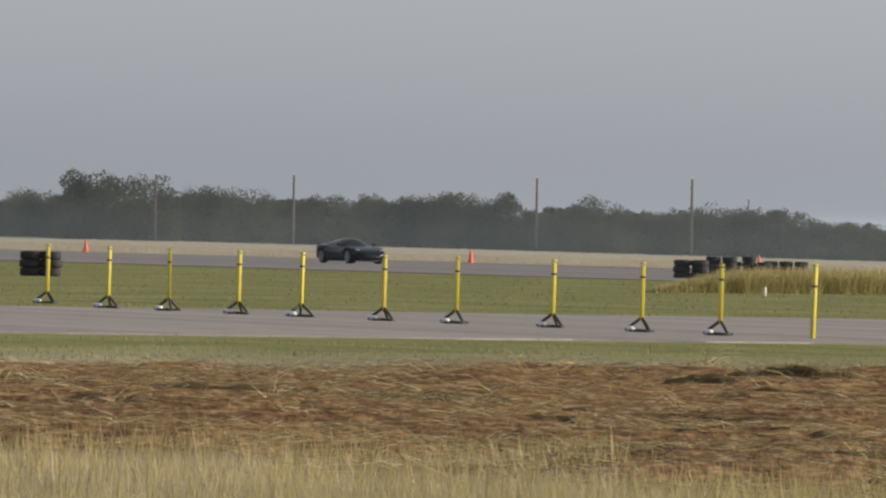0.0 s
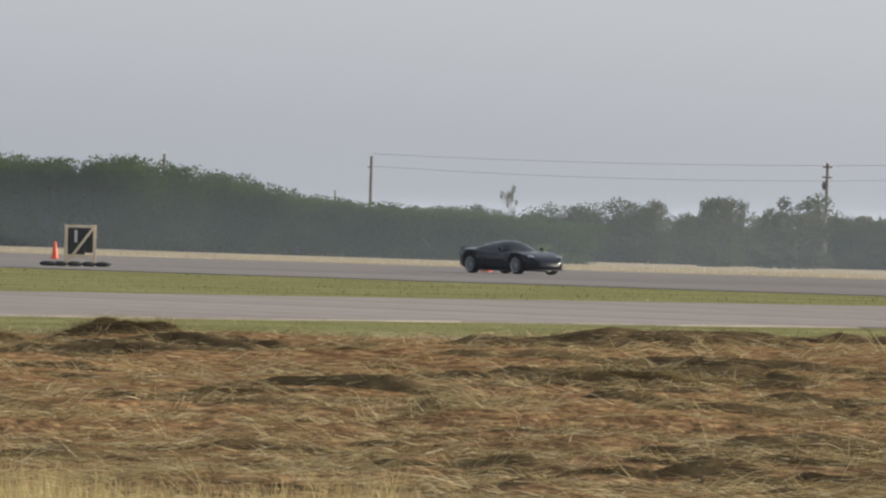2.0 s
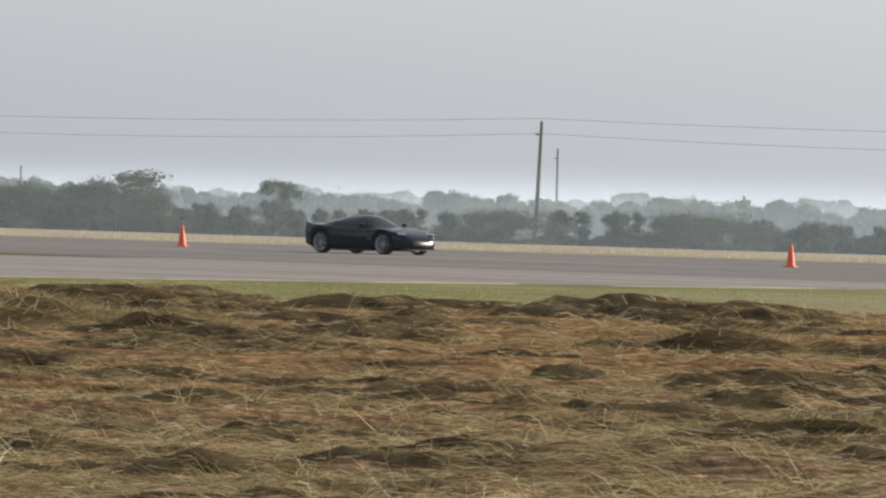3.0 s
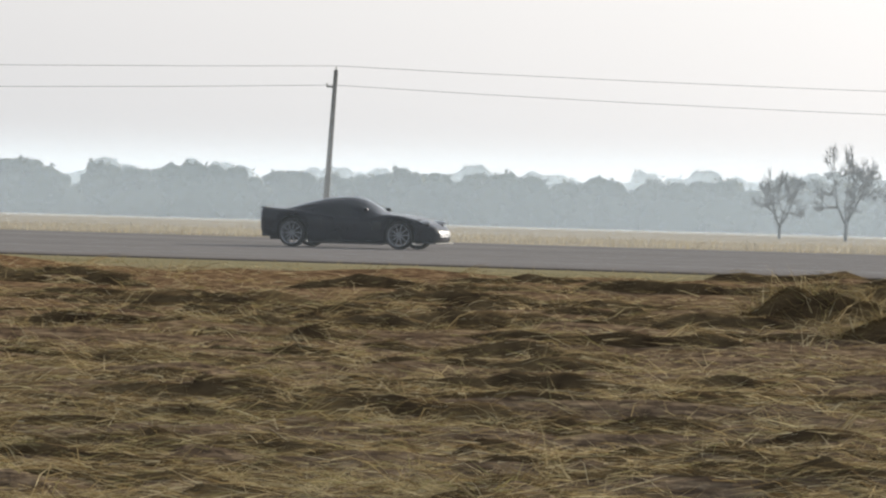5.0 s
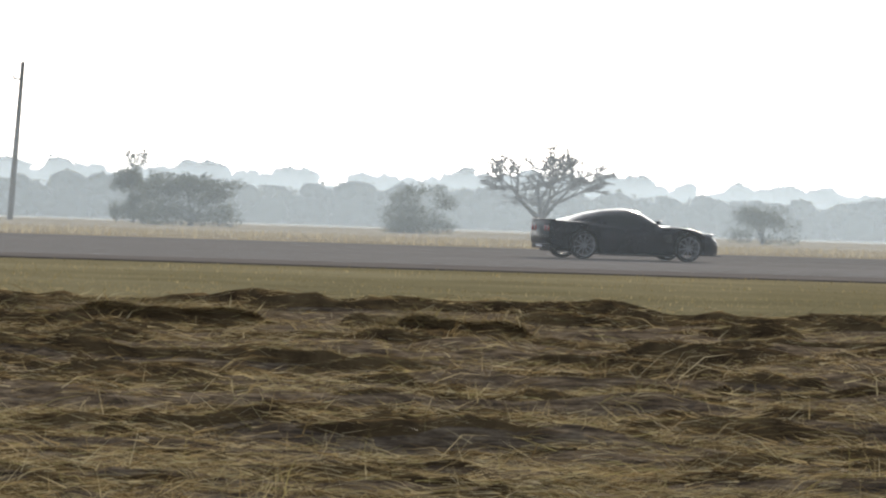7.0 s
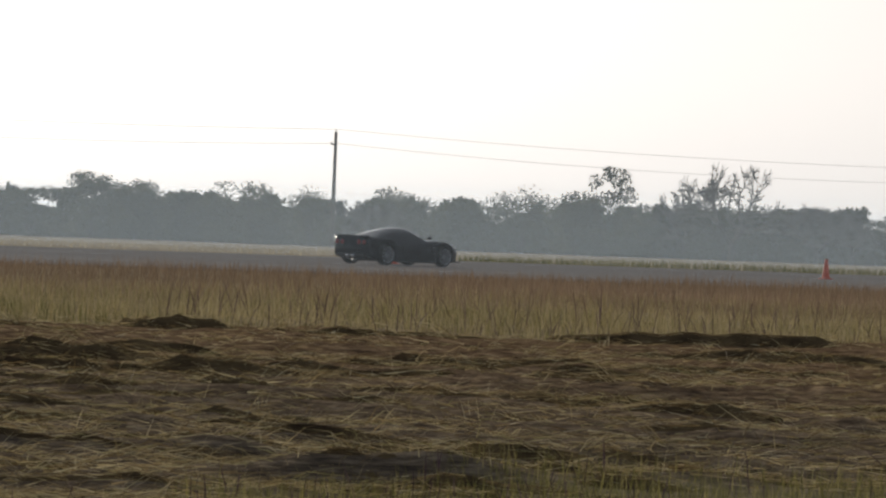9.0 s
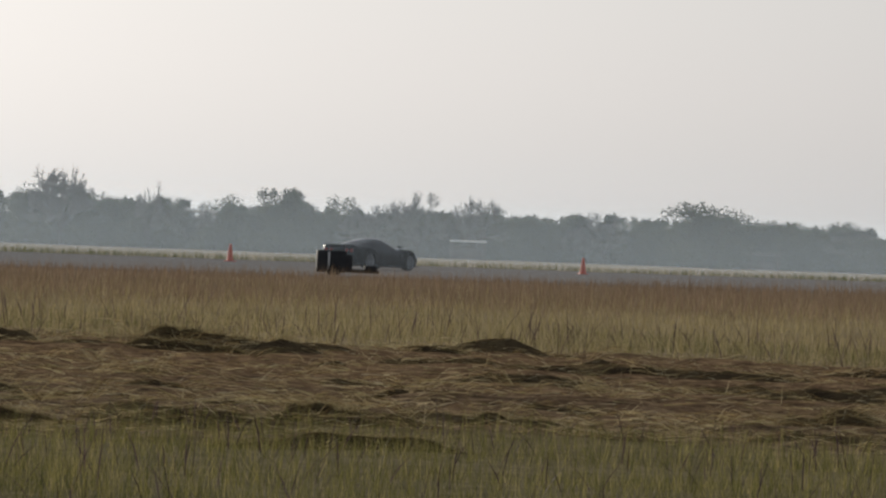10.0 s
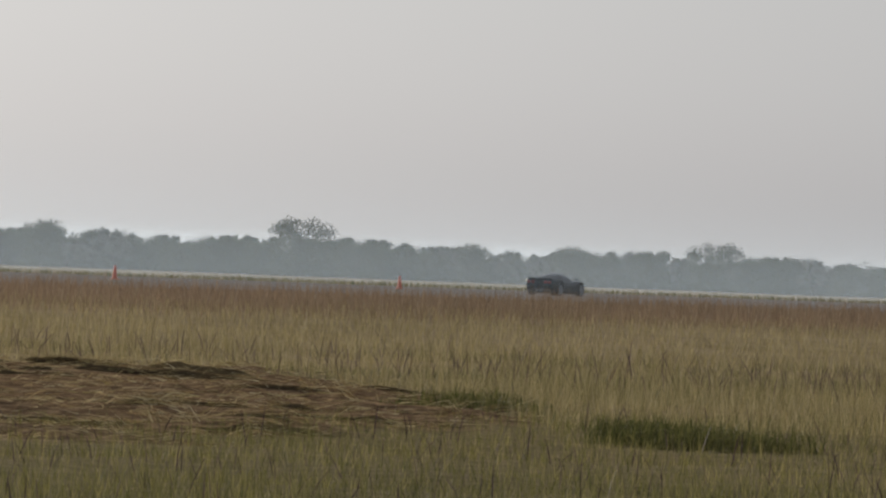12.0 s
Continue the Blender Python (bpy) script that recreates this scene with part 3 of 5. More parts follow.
def delineator_post(with_stand=True):
    p = thing("delineator_post", pose(0, 0, 0), "yellow square post on a dark splayed steel stand" if with_stand else "yellow square post without a stand", "post", "yellow posts across the taxiway")
    bm = boxed(0, 0, 0.72, 0.072, 0.072, 1.02 if with_stand else 1.3, bevel=0.008)
    part("post_tube", bm, YELLOW, p, "bright yellow square tube")
    part("cap", boxed(0, 0, 1.28 if with_stand else 1.4, 0.08, 0.08, 0.05, bevel=0.01), YELLOW, p)
    part("reflective_band", boxed(0, 0, 1.02, 0.077, 0.077, 0.035), BLACK, p, "dark band round the post")
    if with_stand:
        for a in (10, 130, 250):
            c, s = math.cos(radians(a)), math.sin(radians(a))
            bm = bmesh.new()
            add_rod(bm, (0, 0, 0.27), (0.3 * c, 0.3 * s, 0.03), 0.03, 0.03, 6)
            part("brace", bm, STEEL, p)
        bm = boxed(0, 0, 0.03, 0.72, 0.08, 0.05, bevel=0.01)
        part("foot", bm, STEEL, p)
        bm = boxed(0, 0, 0.028, 0.08, 0.5, 0.045, bevel=0.01)
        part("foot", bm, STEEL, p)
        part("sandbag", ellipsoid(-0.1, -0.2, 0.06, 0.15, 0.09, 0.055), WHITE, p, "small white weight on the stand")
    return p


def tyre_thing(r=0.33, w=0.24):
    bm = add_lathe(bmesh.new(), [(r * 0.58, 0.01), (r * 0.72, 0.0), (r * 0.95, 0.015), (r, 0.05), (r, w - 0.05), (r * 0.95, w - 0.015), (r * 0.72, w), (r * 0.58, w - 0.01), (r * 0.62, w * 0.5), (r * 0.58, 0.01)], 24)
    ob = part("tyre", bm, RUBBER)
    return tagged(ob, "worn black tyre in a trackside stack", "tyre", "stacked trackside tyres")


TYRE = tyre_thing()
TYRES_LAID = set()


def tyre_stack(x, y, count, size=1.0):
    """Single tyres laid flat on one another."""
    z = spot(x, y)
    for k in range(count):
        m = Matrix.Translation((x + random.uniform(-0.03, 0.03), y + random.uniform(-0.03, 0.03), z)) @ Matrix.Rotation(random.uniform(0, 6), 4, "Z") @ Matrix.Scale(size, 4)
        set_down(TYRE, m, TYRES_LAID)
        z += 0.24 * size


def marker_stake(x, y, h, lean=0.0, white=True):
    bm = boxed(0, 0, h / 2, 0.07, 0.07, h, bevel=0.008)
    ob = part("marker_stake", bm, WHITE if white else STEEL)
    ob.matrix_basis = pose(x, y, spot(x, y) - 0.02, 0, lean, 0)
    return tagged(ob, "white painted wooden marker stake" if white else "thin dark steel stake in the grass", "stake", "white stakes at the tyres" if white else "")


def timber_frame(x, y, turn):
    """A braced timber frame with a dark sheet hung in it, held down by sandbags."""
    f = thing("timber_frame", pose(x, y, 0.03, 0, 0, turn), "raw timber frame with a diagonal brace and hung black sheets", "frame")
    w, h, t = 1.12, 1.46, 0.11
    for s in (-1, 1):
        part("upright", boxed(s * (w - t) / 2, 0, h / 2, t, 0.09, h, bevel=0.006), TIMBER, f)
    for z in (h - t / 2, 0.36):
        part("crossbar", boxed(0, 0.004, z, w - 2 * t, 0.085, t * 0.9, bevel=0.006), TIMBER, f)
    m = Matrix.Translation((0.0, -0.065, 0.74)) @ Matrix.Rotation(math.atan2(1.3, 0.95), 4, "Y").inverted()
    part("diagonal_brace", boxed(0, 0, 0, 1.62, 0.04, 0.09, m, bevel=0.005), TIMBER, f)
    for px, pw, ph in ((-0.29, 0.3, 0.92), (0.02, 0.3, 0.98), (0.31, 0.27, 0.86)):
        part("hanging_sheet", boxed(px, 0.07 + 0.02 * (px > 0), 1.33 - ph / 2, pw, 0.03, ph, bevel=0.012), PANEL, f, "black sheet hung from the top bar")
    part("white_tape", boxed(-0.16, 0.052, 1.05, 0.1, 0.012, 0.42, bevel=0.004), WHITE, f)
    for s in (-1, 1):
        part("floor_rail", boxed(s * (w - t) / 2, 0.0, 0.04, 0.1, 1.2, 0.08, bevel=0.006), TIMBER, f)
    return f


def sandbag(x, y, turn, size=1.0):
    bm = bmesh.new()
    bmesh.ops.create_uvsphere(bm, u_segments=14, v_segments=8, radius=1.0, matrix=Matrix.Diagonal((0.34 * size, 0.2 * size, 0.09, 1)))
    for v in bm.verts:
        v.co += Vector((0, 0, 0.02)) * noise.noise(v.co * 6 + Vector((x, y, 0)))
    ob = part("sandbag", bm, SAND_BAG)
    ob.matrix_basis = pose(x, y, 0.11, 0, 0, turn)
    return tagged(ob, "slumped black sandbag beside the timber frame", "sandbag", "sandbags at the frame")


def timing_board(x, y, turn):
    """A long black segment display on two splayed stands."""
    b = thing("timing_board", pose(x, y, 0, 0, 0, turn), "long black speed display board on splayed steel stands", "display board")
    w, z0, z1 = 3.2, 1.12, 2.2
    part("cabinet", boxed(0, 0, (z0 + z1) / 2, w, 0.28, z1 - z0, bevel=0.02), PANEL, b, "dull black display cabinet")
    for k in range(4):
        cx = -1.18 + k * 0.79
        for z in (z0 + 0.08, (z0 + z1) / 2, z1 - 0.08):
            part("segment", boxed(cx, -0.146, z, 0.46, 0.012, 0.05), SEGMENT, b)
        for s in (-1, 1):
            for z in (z0 + 0.3, z1 - 0.3):
                part("segment", boxed(cx + s * 0.27, -0.146, z, 0.05, 0.012, 0.4), SEGMENT, b)
        part("divider", boxed(cx + 0.395, -0.147, (z0 + z1) / 2, 0.03, 0.016, z1 - z0 - 0.04), BLACK, b)
    for s in (-1, 1):
        part("rail", boxed(s * 1.55, 0, z0 - 0.06, 0.62, 0.1, 0.08, bevel=0.01), STEEL, b)
        for dy, foot in ((-0.05, -1.0), (0.05, 0.95)):
            bm = bmesh.new()
            top = (s * (w / 2 + 0.02), dy, z1 + 0.03) if foot < 0 else (s * 1.32, dy, z0 - 0.08)
            out = (0.8 if s < 0 else 0.3) if foot < 0 else (-0.3 if s < 0 else -0.62)
            end = (s * (w / 2 + out), dy + foot, spot(x + s * 2, y + foot) - 0.06)
            add_rod(bm, top, end, 0.035, 0.035, 8)
            leg = part("leg", bm, STEEL, b)
            bm = bmesh.new()
            t, e = Vector(top), Vector(end)
            add_rod(bm, t.lerp(e, 0.84), t.lerp(e, 0.9), 0.06, 0.06, 10)
            part("leg_clamp", bm, BLACK, leg)
    bm = bmesh.new()
    add_rod(bm, (1.22, 0, z1), (1.22, 0, z1 + 0.85), 0.016, 0.01, 8)
    part("aerial", bm, STEEL, b, "thin upright aerial")
    part("hatch", boxed(1.36, 0, z1 + 0.03, 0.34, 0.22, 0.05, bevel=0.015), BLACK, b)
    for cx in (-0.35, 0.4):
        part("lifting_eye", ellipsoid(cx, 0, z1 + 0.01, 0.1, 0.05, 0.03), BLACK, b)
    part("control_box", boxed(1.62, -0.1, z0 + 0.08, 0.3, 0.22, 0.2, bevel=0.02), BLACK, b)
    part("warning_lamp", ellipsoid(0.68, -0.15, z0 + 0.05, 0.04, 0.03, 0.03), AMBER, b, "small amber lamp")
    for x0, x1, d in ((0.85, 1.3, 0.22), (-0.2, 0.15, 0.05), (1.4, 1.75, 0.2)):
        cu = bmesh.new()
        pts = [(x0 + (x1 - x0) * k / 8, -0.08, z0 - 0.02 - d * math.sin(math.pi * k / 8)) for k in range(9)]
        for p, q in zip(pts, pts[1:]):
            add_rod(cu, p, q, 0.012, 0.012, 6)
        part("cable", cu, BLACK, b)
    return b


def generator_cart(x, y, turn):
    """A dark boxed machine on a low two-wheeled frame."""
    g = thing("generator_cart", pose(x, y, 0, 0, 0, turn), "dark boxy machine on a low cart in tall grass", "generator")
    part("housing", boxed(-0.2, 0, 0.5, 1.0, 0.8, 0.75, bevel=0.06), PANEL, g)
    part("cover", boxed(0.36, 0, 0.45, 0.3, 0.74, 0.6, bevel=0.08), BLACK, g)
    part("pale_strip", boxed(-0.3, -0.406, 0.52, 0.07, 0.012, 0.62), WHITE, g, "pale vertical strip")
    part("drawbar", boxed(0.9, 0, 0.2, 1.1, 0.14, 0.12, bevel=0.02), STEEL, g)
    part("fuel_can", boxed(1.15, -0.05, 0.3, 0.45, 0.3, 0.2, bevel=0.06), BLACK, g)
    for s in (-1, 1):
        w = part("wheel", add_lathe(bmesh.new(), [(0.1, -0.06), (0.19, -0.07), (0.21, -0.04), (0.21, 0.04), (0.19, 0.07), (0.1, 0.06)], 18, Matrix.Rotation(radians(90), 4, "X")), RUBBER, g)
        w.matrix_basis = pose(-0.1, s * 0.46, 0.21)
    return g


def utility_pole(h, arm):
    p = thing("utility_pole", pose(0, 0, 0), "weathered wooden utility pole carrying wires" if arm < 2 else "weathered wooden utility pole with crossarms", "utility pole", "poles along the field")
    bm = bmesh.new()
    add_rod(bm, (0, 0, -1.0), (0, 0, h), 0.17, 0.11, 10)
    part("pole_shaft", bm, POLE_WOOD, p)
    bm = bmesh.new()
    add_rod(bm, (0, 0, h), (0, 0, h + 0.22), 0.05, 0.03, 8)
    part("insulator", bm, WHITE, p)
    if arm == 1:
        part("bracket", boxed(-0.22, 0, h - 0.9, 0.45, 0.09, 0.09, bevel=0.01), STEEL, p)
        part("insulator", ellipsoid(-0.42, 0, h - 0.78, 0.06, 0.06, 0.09), WHITE, p)
    if arm == 2:
        for z in (h - 0.3, h - 1.1):
            part("crossarm", boxed(0, 0, z, 1.0, 0.12, 0.12, bevel=0.01), POLE_WOOD, p)
            for s in (-0.45, 0.45):
                part("insulator", ellipsoid(s, 0, z + 0.14, 0.07, 0.07, 0.1), WHITE, p)
        part("transformer", ellipsoid(-0.3, 0, h - 1.75, 0.2, 0.2, 0.34), STEEL, p)
    return p


CONE = traffic_cone()
CONES_AT = [(-438.8, 217.7), (-391, 216.7), (-395.9, 237.4), (-277.6, 197.5), (-254.5, 201.4), (-228.8, 202.5), (-195.8, 199.4), (-166.7, 196.2), (-144.9, 199.5), (-85, 199), (-21.95, 198.8), (12.05, 214.6), (47.3, 201.5), (83, 203.6), (117.1, 206.8), (160, 203), (203.5, 199.6), (221.8, 196.3), (280.0, 209.5), (300.0, 205.5), (377.6, 213.6), (376.1, 199.05), (415.1, 202.1)]
CONE.matrix_basis = pose(*CONES_AT[0], 0.03)
for x, y in CONES_AT[1:]:
    copy_thing(CONE, pose(x, y, 0.03, 0, 0, random.uniform(0, 90)))

POST = delineator_post()
POST.matrix_basis = pose(-167.55, 82.2, 0.03, 0, 1.0, 0)
for x, y in ((-160.84, 80.35), (-157.48, 80.09), (-153.52, 79.67), (-150.46, 79.5), (-146.22, 79.1), (-143.6, 79.29), (-139.95, 79.37), (-135.53, 78.76), (-132.57, 78.7)):
    copy_thing(POST, pose(x, y, 0.03, 0, 1.2, random.uniform(-25, 25)))
LONE = delineator_post(False)
LONE.matrix_basis = pose(-130.66, 79.51, -0.05, 0, 2.0, 10)

# tyre walls at the runway's edges
for x, y, c in ((-251.6, 122.85, 3), (-251.35, 123.4, 3), (-252.5, 121.2, 1)):
    tyre_stack(x, y, c, 1.15)
for x, y, c in ((-296.61, 174.23, 3), (-296.25, 174.85, 3), (-313.46, 185.03, 2), (-313.1, 185.65, 2), (-341.57, 202.33, 3), (-341.2, 203.0, 3), (-352.25, 209.8, 2), (-351.85, 210.45, 3), (-351.5, 211.1, 2), (-368.46, 221.66, 2), (-368.05, 222.3, 2), (-367.65, 222.95, 2)):
    tyre_stack(x, y, c, 1.08)
for x, y, c in ((-356.53, 222.0, 2), (-356.1, 222.7, 2), (-355.5, 223.7, 2), (-354.95, 224.5, 2), (-354.5, 225.2, 2), (-353.65, 226.6, 2), (-353.2, 227.3, 2)):
    tyre_stack(x, y, c, 1.08)
tyre_stack(-275.4, 181.75, 3, 0.9)
for k, c in enumerate((3, 4, 3, 3, 4, 4, 3, 5, 3, 3, 3)):
    tyre_stack(-232.93 + 0.47 * k * 0.66, 207.6 + 0.5 * k * 0.75, c, 0.95)
tyre_stack(-230.2, 210.6, 2, 0.95)
tyre_stack(-229.75, 211.1, 2, 0.95)
for x, y, size in ((-148.55, 179.5, 1.0), (-147.86, 180.08, 1.15), (-147.14, 180.66, 1.3), (-146.47, 181.2, 1.15)):
    tyre_stack(x, y, 2, size)
for x, y, h in ((-146.13, 178.26, 1.0), (-145.56, 178.73, 1.0), (-145.22, 179.0, 0.75)):
    marker_stake(x, y, h, 3)
marker_stake(-220.4, 132.4, 0.3, 0)
marker_stake(-217.0, 132.0, 0.25, 8)
marker_stake(10.34, 134.57, 1.05, 6, white=False)

timber_frame(-242.2, 173.4, 54)
for x, y, r in ((-242.05, 171.95, 60), (-241.85, 172.3, 40), (-241.6, 172.75, 50), (-241.35, 173.2, 70), (-241.1, 173.6, 35)):
    sandbag(x, y, r, random.uniform(0.8, 1.0))
timing_board(-5.67, 131.0, 3)
generator_cart(232.75, 169.6, -50)

# utility poles and their wires
MAIN_LINE = [-797 + 83.6 * k for k in range(9)] + [-45.35, 33.5, 110.5, 188.3, 266, 344, 422, 500]
POLE_Y = 420.0
PLAIN, ARMED = utility_pole(8.2, 1), utility_pole(8.2, 2)


def lean_of(x):
    return 3.0 * float(step(np.array(x, float), -620, -300) * (1 - step(np.array(x, float), 270, 420)))


POLES_SET = set()


def pole_at(proto, x, y, h):
    base = spot(x, y)
    set_down(proto, pose(x - (h - base) * math.tan(radians(lean_of(x))), y, base, 0, lean_of(x), 0) @ Matrix.Diagonal((1, 1, (h - base) / 8.2, 1)), POLES_SET)


for x in MAIN_LINE:
    pole_at(ARMED if abs(x - 500) < 5 else PLAIN, x, POLE_Y, 6.5 if abs(x + 45) < 5 or x > 490 else 7.1)
for x in (-829.5, -744.3, -658.9, -574.8, -489.2):
    pole_at(ARMED if x > -500 else PLAIN, x, POLE_Y, 7.05)
for x, h in ((-702.6, 7.4), (-640.4, 6.6), (-551, 5.9), (-428.6, 4.3), (-377.5, 7.6), (-301.2, 6.3)):
    pole_at(PLAIN, x * 700 / 420, 700, h)


def wire(dz, sag, label):
    bm = bmesh.new()
    for x0, x1 in zip(MAIN_LINE[3:], MAIN_LINE[4:]):
        tops = [Vector((x, POLE_Y - 0.1, (6.5 if abs(x + 45) < 5 or x > 490 else 7.1) + dz)) for x in (x0, x1)]
        pts = []
        for k in range(11):
            u = k / 10
            p = tops[0].lerp(tops[1], u)
            p.z -= sag * 4 * u * (1 - u)
            pts.append(p)
        for p, q in zip(pts, pts[1:]):
            add_rod(bm, p, q, 0.011, 0.011, 4)
    tagged(part("power_line_wire", bm, STEEL), label, "wire")


wire(0.2, 0.5, "thin upper power wire sagging between the poles")
wire(-0.8, 0.7, "thin lower power wire sagging between the poles")


def field_shelter(x, y, turn, wide, roof_z, material, label):
    """A low lean-to on four posts at the foot of the trees."""
    f = thing("field_shelter", pose(x, y, spot(x, y), 0, 0, turn), label, "shelter", "field shelters")
    h = roof_z - spot(x, y)
    part("roof", boxed(0, 0, h, wide, 2.2, 0.05, Matrix.Rotation(radians(2.5), 4, "X"), bevel=0.01), material, f)
    for sx in (-1, 1):
        for sy in (-1, 1):
            part("post", boxed(sx * (wide / 2 - 0.15), sy * 0.95, h / 2 - 0.05, 0.1, 0.1, h, bevel=0.01), POLE_WOOD, f)
    part("back_wall", boxed(0, 1.02, h * 0.35, wide - 0.4, 0.05, h * 0.6), POLE_WOOD, f, "weathered board back wall")
    return f


field_shelter(577.0, 407.0, -52, 3.0, 0.62, WHITE, "low field shelter with a pale sheet roof")
field_shelter(616.0, 404.0, -54, 4.6, 0.47, STEEL, "low dark lean-to under field trees")


# ---- trees and scrub ----
def leaf_quads(points, size, rng):
    """Small leaf sprays of three corners, each turned its own way."""
    n = len(points)
    a = rng.normal(size=(n, 3))
    a /= np.linalg.norm(a, axis=1)[:, None]
    b = np.cross(a, rng.normal(size=(n, 3)))
    b /= np.linalg.norm(b, axis=1)[:, None]
    s = size * rng.uniform(0.5, 1.3, n)[:, None]
    v = np.stack([points - a * s - b * s * 0.6, points - a * s * 0.6 + b * s * 0.75, points + a * s * 1.25], 1)
    return v.reshape(-1, 3)


def clump_points(clumps, count, rng):
    """Points scattered through ellipsoids, thicker towards their skin."""
    pick = rng.choice(len(clumps), count, p=np.array([c[3] ** 2 for c in clumps]) / sum(c[3] ** 2 for c in clumps))
    d = rng.normal(size=(count, 3))
    d /= np.linalg.norm(d, axis=1)[:, None]
    r = rng.random(count) ** 0.45
    c = np.array(clumps)[pick]
    return c[:, :3] + d * (r * c[:, 3])[:, None] * np.array([1.0, 1.0, 0.8])


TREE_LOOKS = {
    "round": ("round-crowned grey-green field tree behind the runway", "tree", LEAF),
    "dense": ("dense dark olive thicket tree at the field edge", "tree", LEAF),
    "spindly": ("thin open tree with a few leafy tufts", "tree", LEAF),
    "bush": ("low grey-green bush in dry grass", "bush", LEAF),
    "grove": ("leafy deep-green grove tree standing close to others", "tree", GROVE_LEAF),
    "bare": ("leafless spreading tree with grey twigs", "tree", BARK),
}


def make_tree(kind, seed):
    """A tree five metres high and about five wide, with trunk, limbs and crown."""
    rng = np.random.default_rng(seed)
    label, category, leaf = TREE_LOOKS[kind]
    tree = thing("bush" if kind == "bush" else "tree", pose(0, 0, -60), label, category, "trees round the field")
    bm = bmesh.new()
    if kind == "bare":
        twigs = []

        def grow(p, d, length, r, depth):
            q = p + d * length
            if depth < 2:
                add_rod(bm, p, q, r, r * 0.65, 6)
            else:
                twigs.append((p, q, r))
            if depth >= 6:
                return
            for _ in range(3):
                nd = (d + Vector(rng.normal(size=3)) * 0.55 + Vector((0, 0, 0.1 if depth < 3 else -0.02))).normalized()
                nd.z = max(nd.z, -0.15)
                grow(q - d * length * rng.uniform(0, 0.35), nd, length * rng.uniform(0.62, 0.85), r * 0.6, depth + 1)

        add_rod(bm, (0, 0, -0.4), (0, 0, 0.7), 0.17, 0.13, 8)
        for k in range(4):
            a = k * 1.57 + rng.uniform(-0.4, 0.4)
            grow(Vector((0, 0, 0.6)), Vector((math.cos(a) * 0.8, math.sin(a) * 0.8, 0.75)).normalized(), 1.15, 0.085, 1)
        part("trunk", bm, BARK, tree)
        p = np.array([t[0][:] for t in twigs])
        q = np.array([t[1][:] for t in twigs])
        r = np.maximum(np.array([t[2] for t in twigs]), 0.017)[:, None]
        side = np.cross(q - p, rng.normal(size=p.shape))
        side /= np.linalg.norm(side, axis=1)[:, None]
        v = np.stack([p - side * r, p + side * r, q + side * r * 0.7, q - side * r * 0.7], 1).reshape(-1, 3)
        s2 = np.cross(q - p, side)
        s2 /= np.linalg.norm(s2, axis=1)[:, None]
        v2 = np.stack([p - s2 * r, p + s2 * r, q + s2 * r * 0.7, q - s2 * r * 0.7], 1).reshape(-1, 3)
        v = np.concatenate([v, v2])
        polygons("crown", v, 4, np.arange(len(v)), TWIG, tree)
        return tree
    if kind == "bush":
        clumps = [(rng.uniform(-1.9, 1.9), rng.uniform(-1.5, 1.5), rng.uniform(0.8, 3.3), rng.uniform(0.7, 1.5)) for _ in range(16)]
        clumps = [c for c in clumps if abs(c[0]) < 2.3 - 0.35 * c[2]] or [(0, 0, 2, 2)]
        count, size, lift = 2800, 0.08, 0.15
    elif kind == "spindly":
        clumps = [(rng.uniform(-1.9, 1.9), rng.uniform(-1.2, 1.2), rng.uniform(2.4, 4.7), rng.uniform(0.3, 0.62)) for _ in range(12)]
        count, size, lift = 1900, 0.06, 1.5
    elif kind in ("dense", "grove"):
        clumps = [(rng.uniform(-1.8, 1.8), rng.uniform(-1.6, 1.6), rng.uniform(0.3, 4.2), rng.uniform(0.55, 1.05)) for _ in range(36)]
        clumps = [c for c in clumps if math.hypot(c[0] / 2.1, (c[2] - 1.9) / 2.6) < 1]
        count, size, lift = 4200 if kind == "dense" else 5600, 0.09 if kind == "dense" else 0.085, 0.4
    else:
        clumps = []
        while len(clumps) < 26:
            x, y, z = rng.uniform(-2.3, 2.3), rng.uniform(-2, 2), rng.uniform(0.3, 4.5)
            if (x / 2.4) ** 2 + (y / 2.2) ** 2 + ((z - 2.0) / 2.6) ** 2 < 1:
                clumps.append((x, y, z, rng.uniform(0.4, 0.85)))
        count, size, lift = 3800, 0.1, 0.35
    if kind in ("round", "dense", "grove", "bush"):
        clumps += [(1.7 * math.cos(a) * rng.uniform(0.6, 1), 1.7 * math.sin(a), rng.uniform(0.3, 0.8), rng.uniform(0.6, 0.9)) for a in np.arange(0, 6.2, 0.9)]
        count = int(count * 1.4)
    add_rod(bm, (0, 0, -0.5), (0.05, 0.0, lift + 0.6), 0.17, 0.11, 8)
    for c in clumps[:8]:
        mid = Vector((c[0] * 0.35, c[1] * 0.35, lift + (c[2] - lift) * 0.45))
        add_rod(bm, (0.03, 0, lift), mid, 0.06, 0.035, 6)
        add_rod(bm, mid, c[:3], 0.035, 0.012, 5)
    part("trunk", bm, BARK, tree)
    pts = clump_points(clumps, count, rng)
    v = leaf_quads(pts, size, rng)
    polygons("crown", v, 3, np.arange(len(v)), leaf, tree)
    return tree


PROTOTYPES = {k: [make_tree(k, 11 * n + i) for n in range(c)] for i, (k, c) in enumerate((("round", 4), ("dense", 3), ("spindly", 2), ("bush", 2), ("grove", 3), ("bare", 3)))}
PLANTED = set()
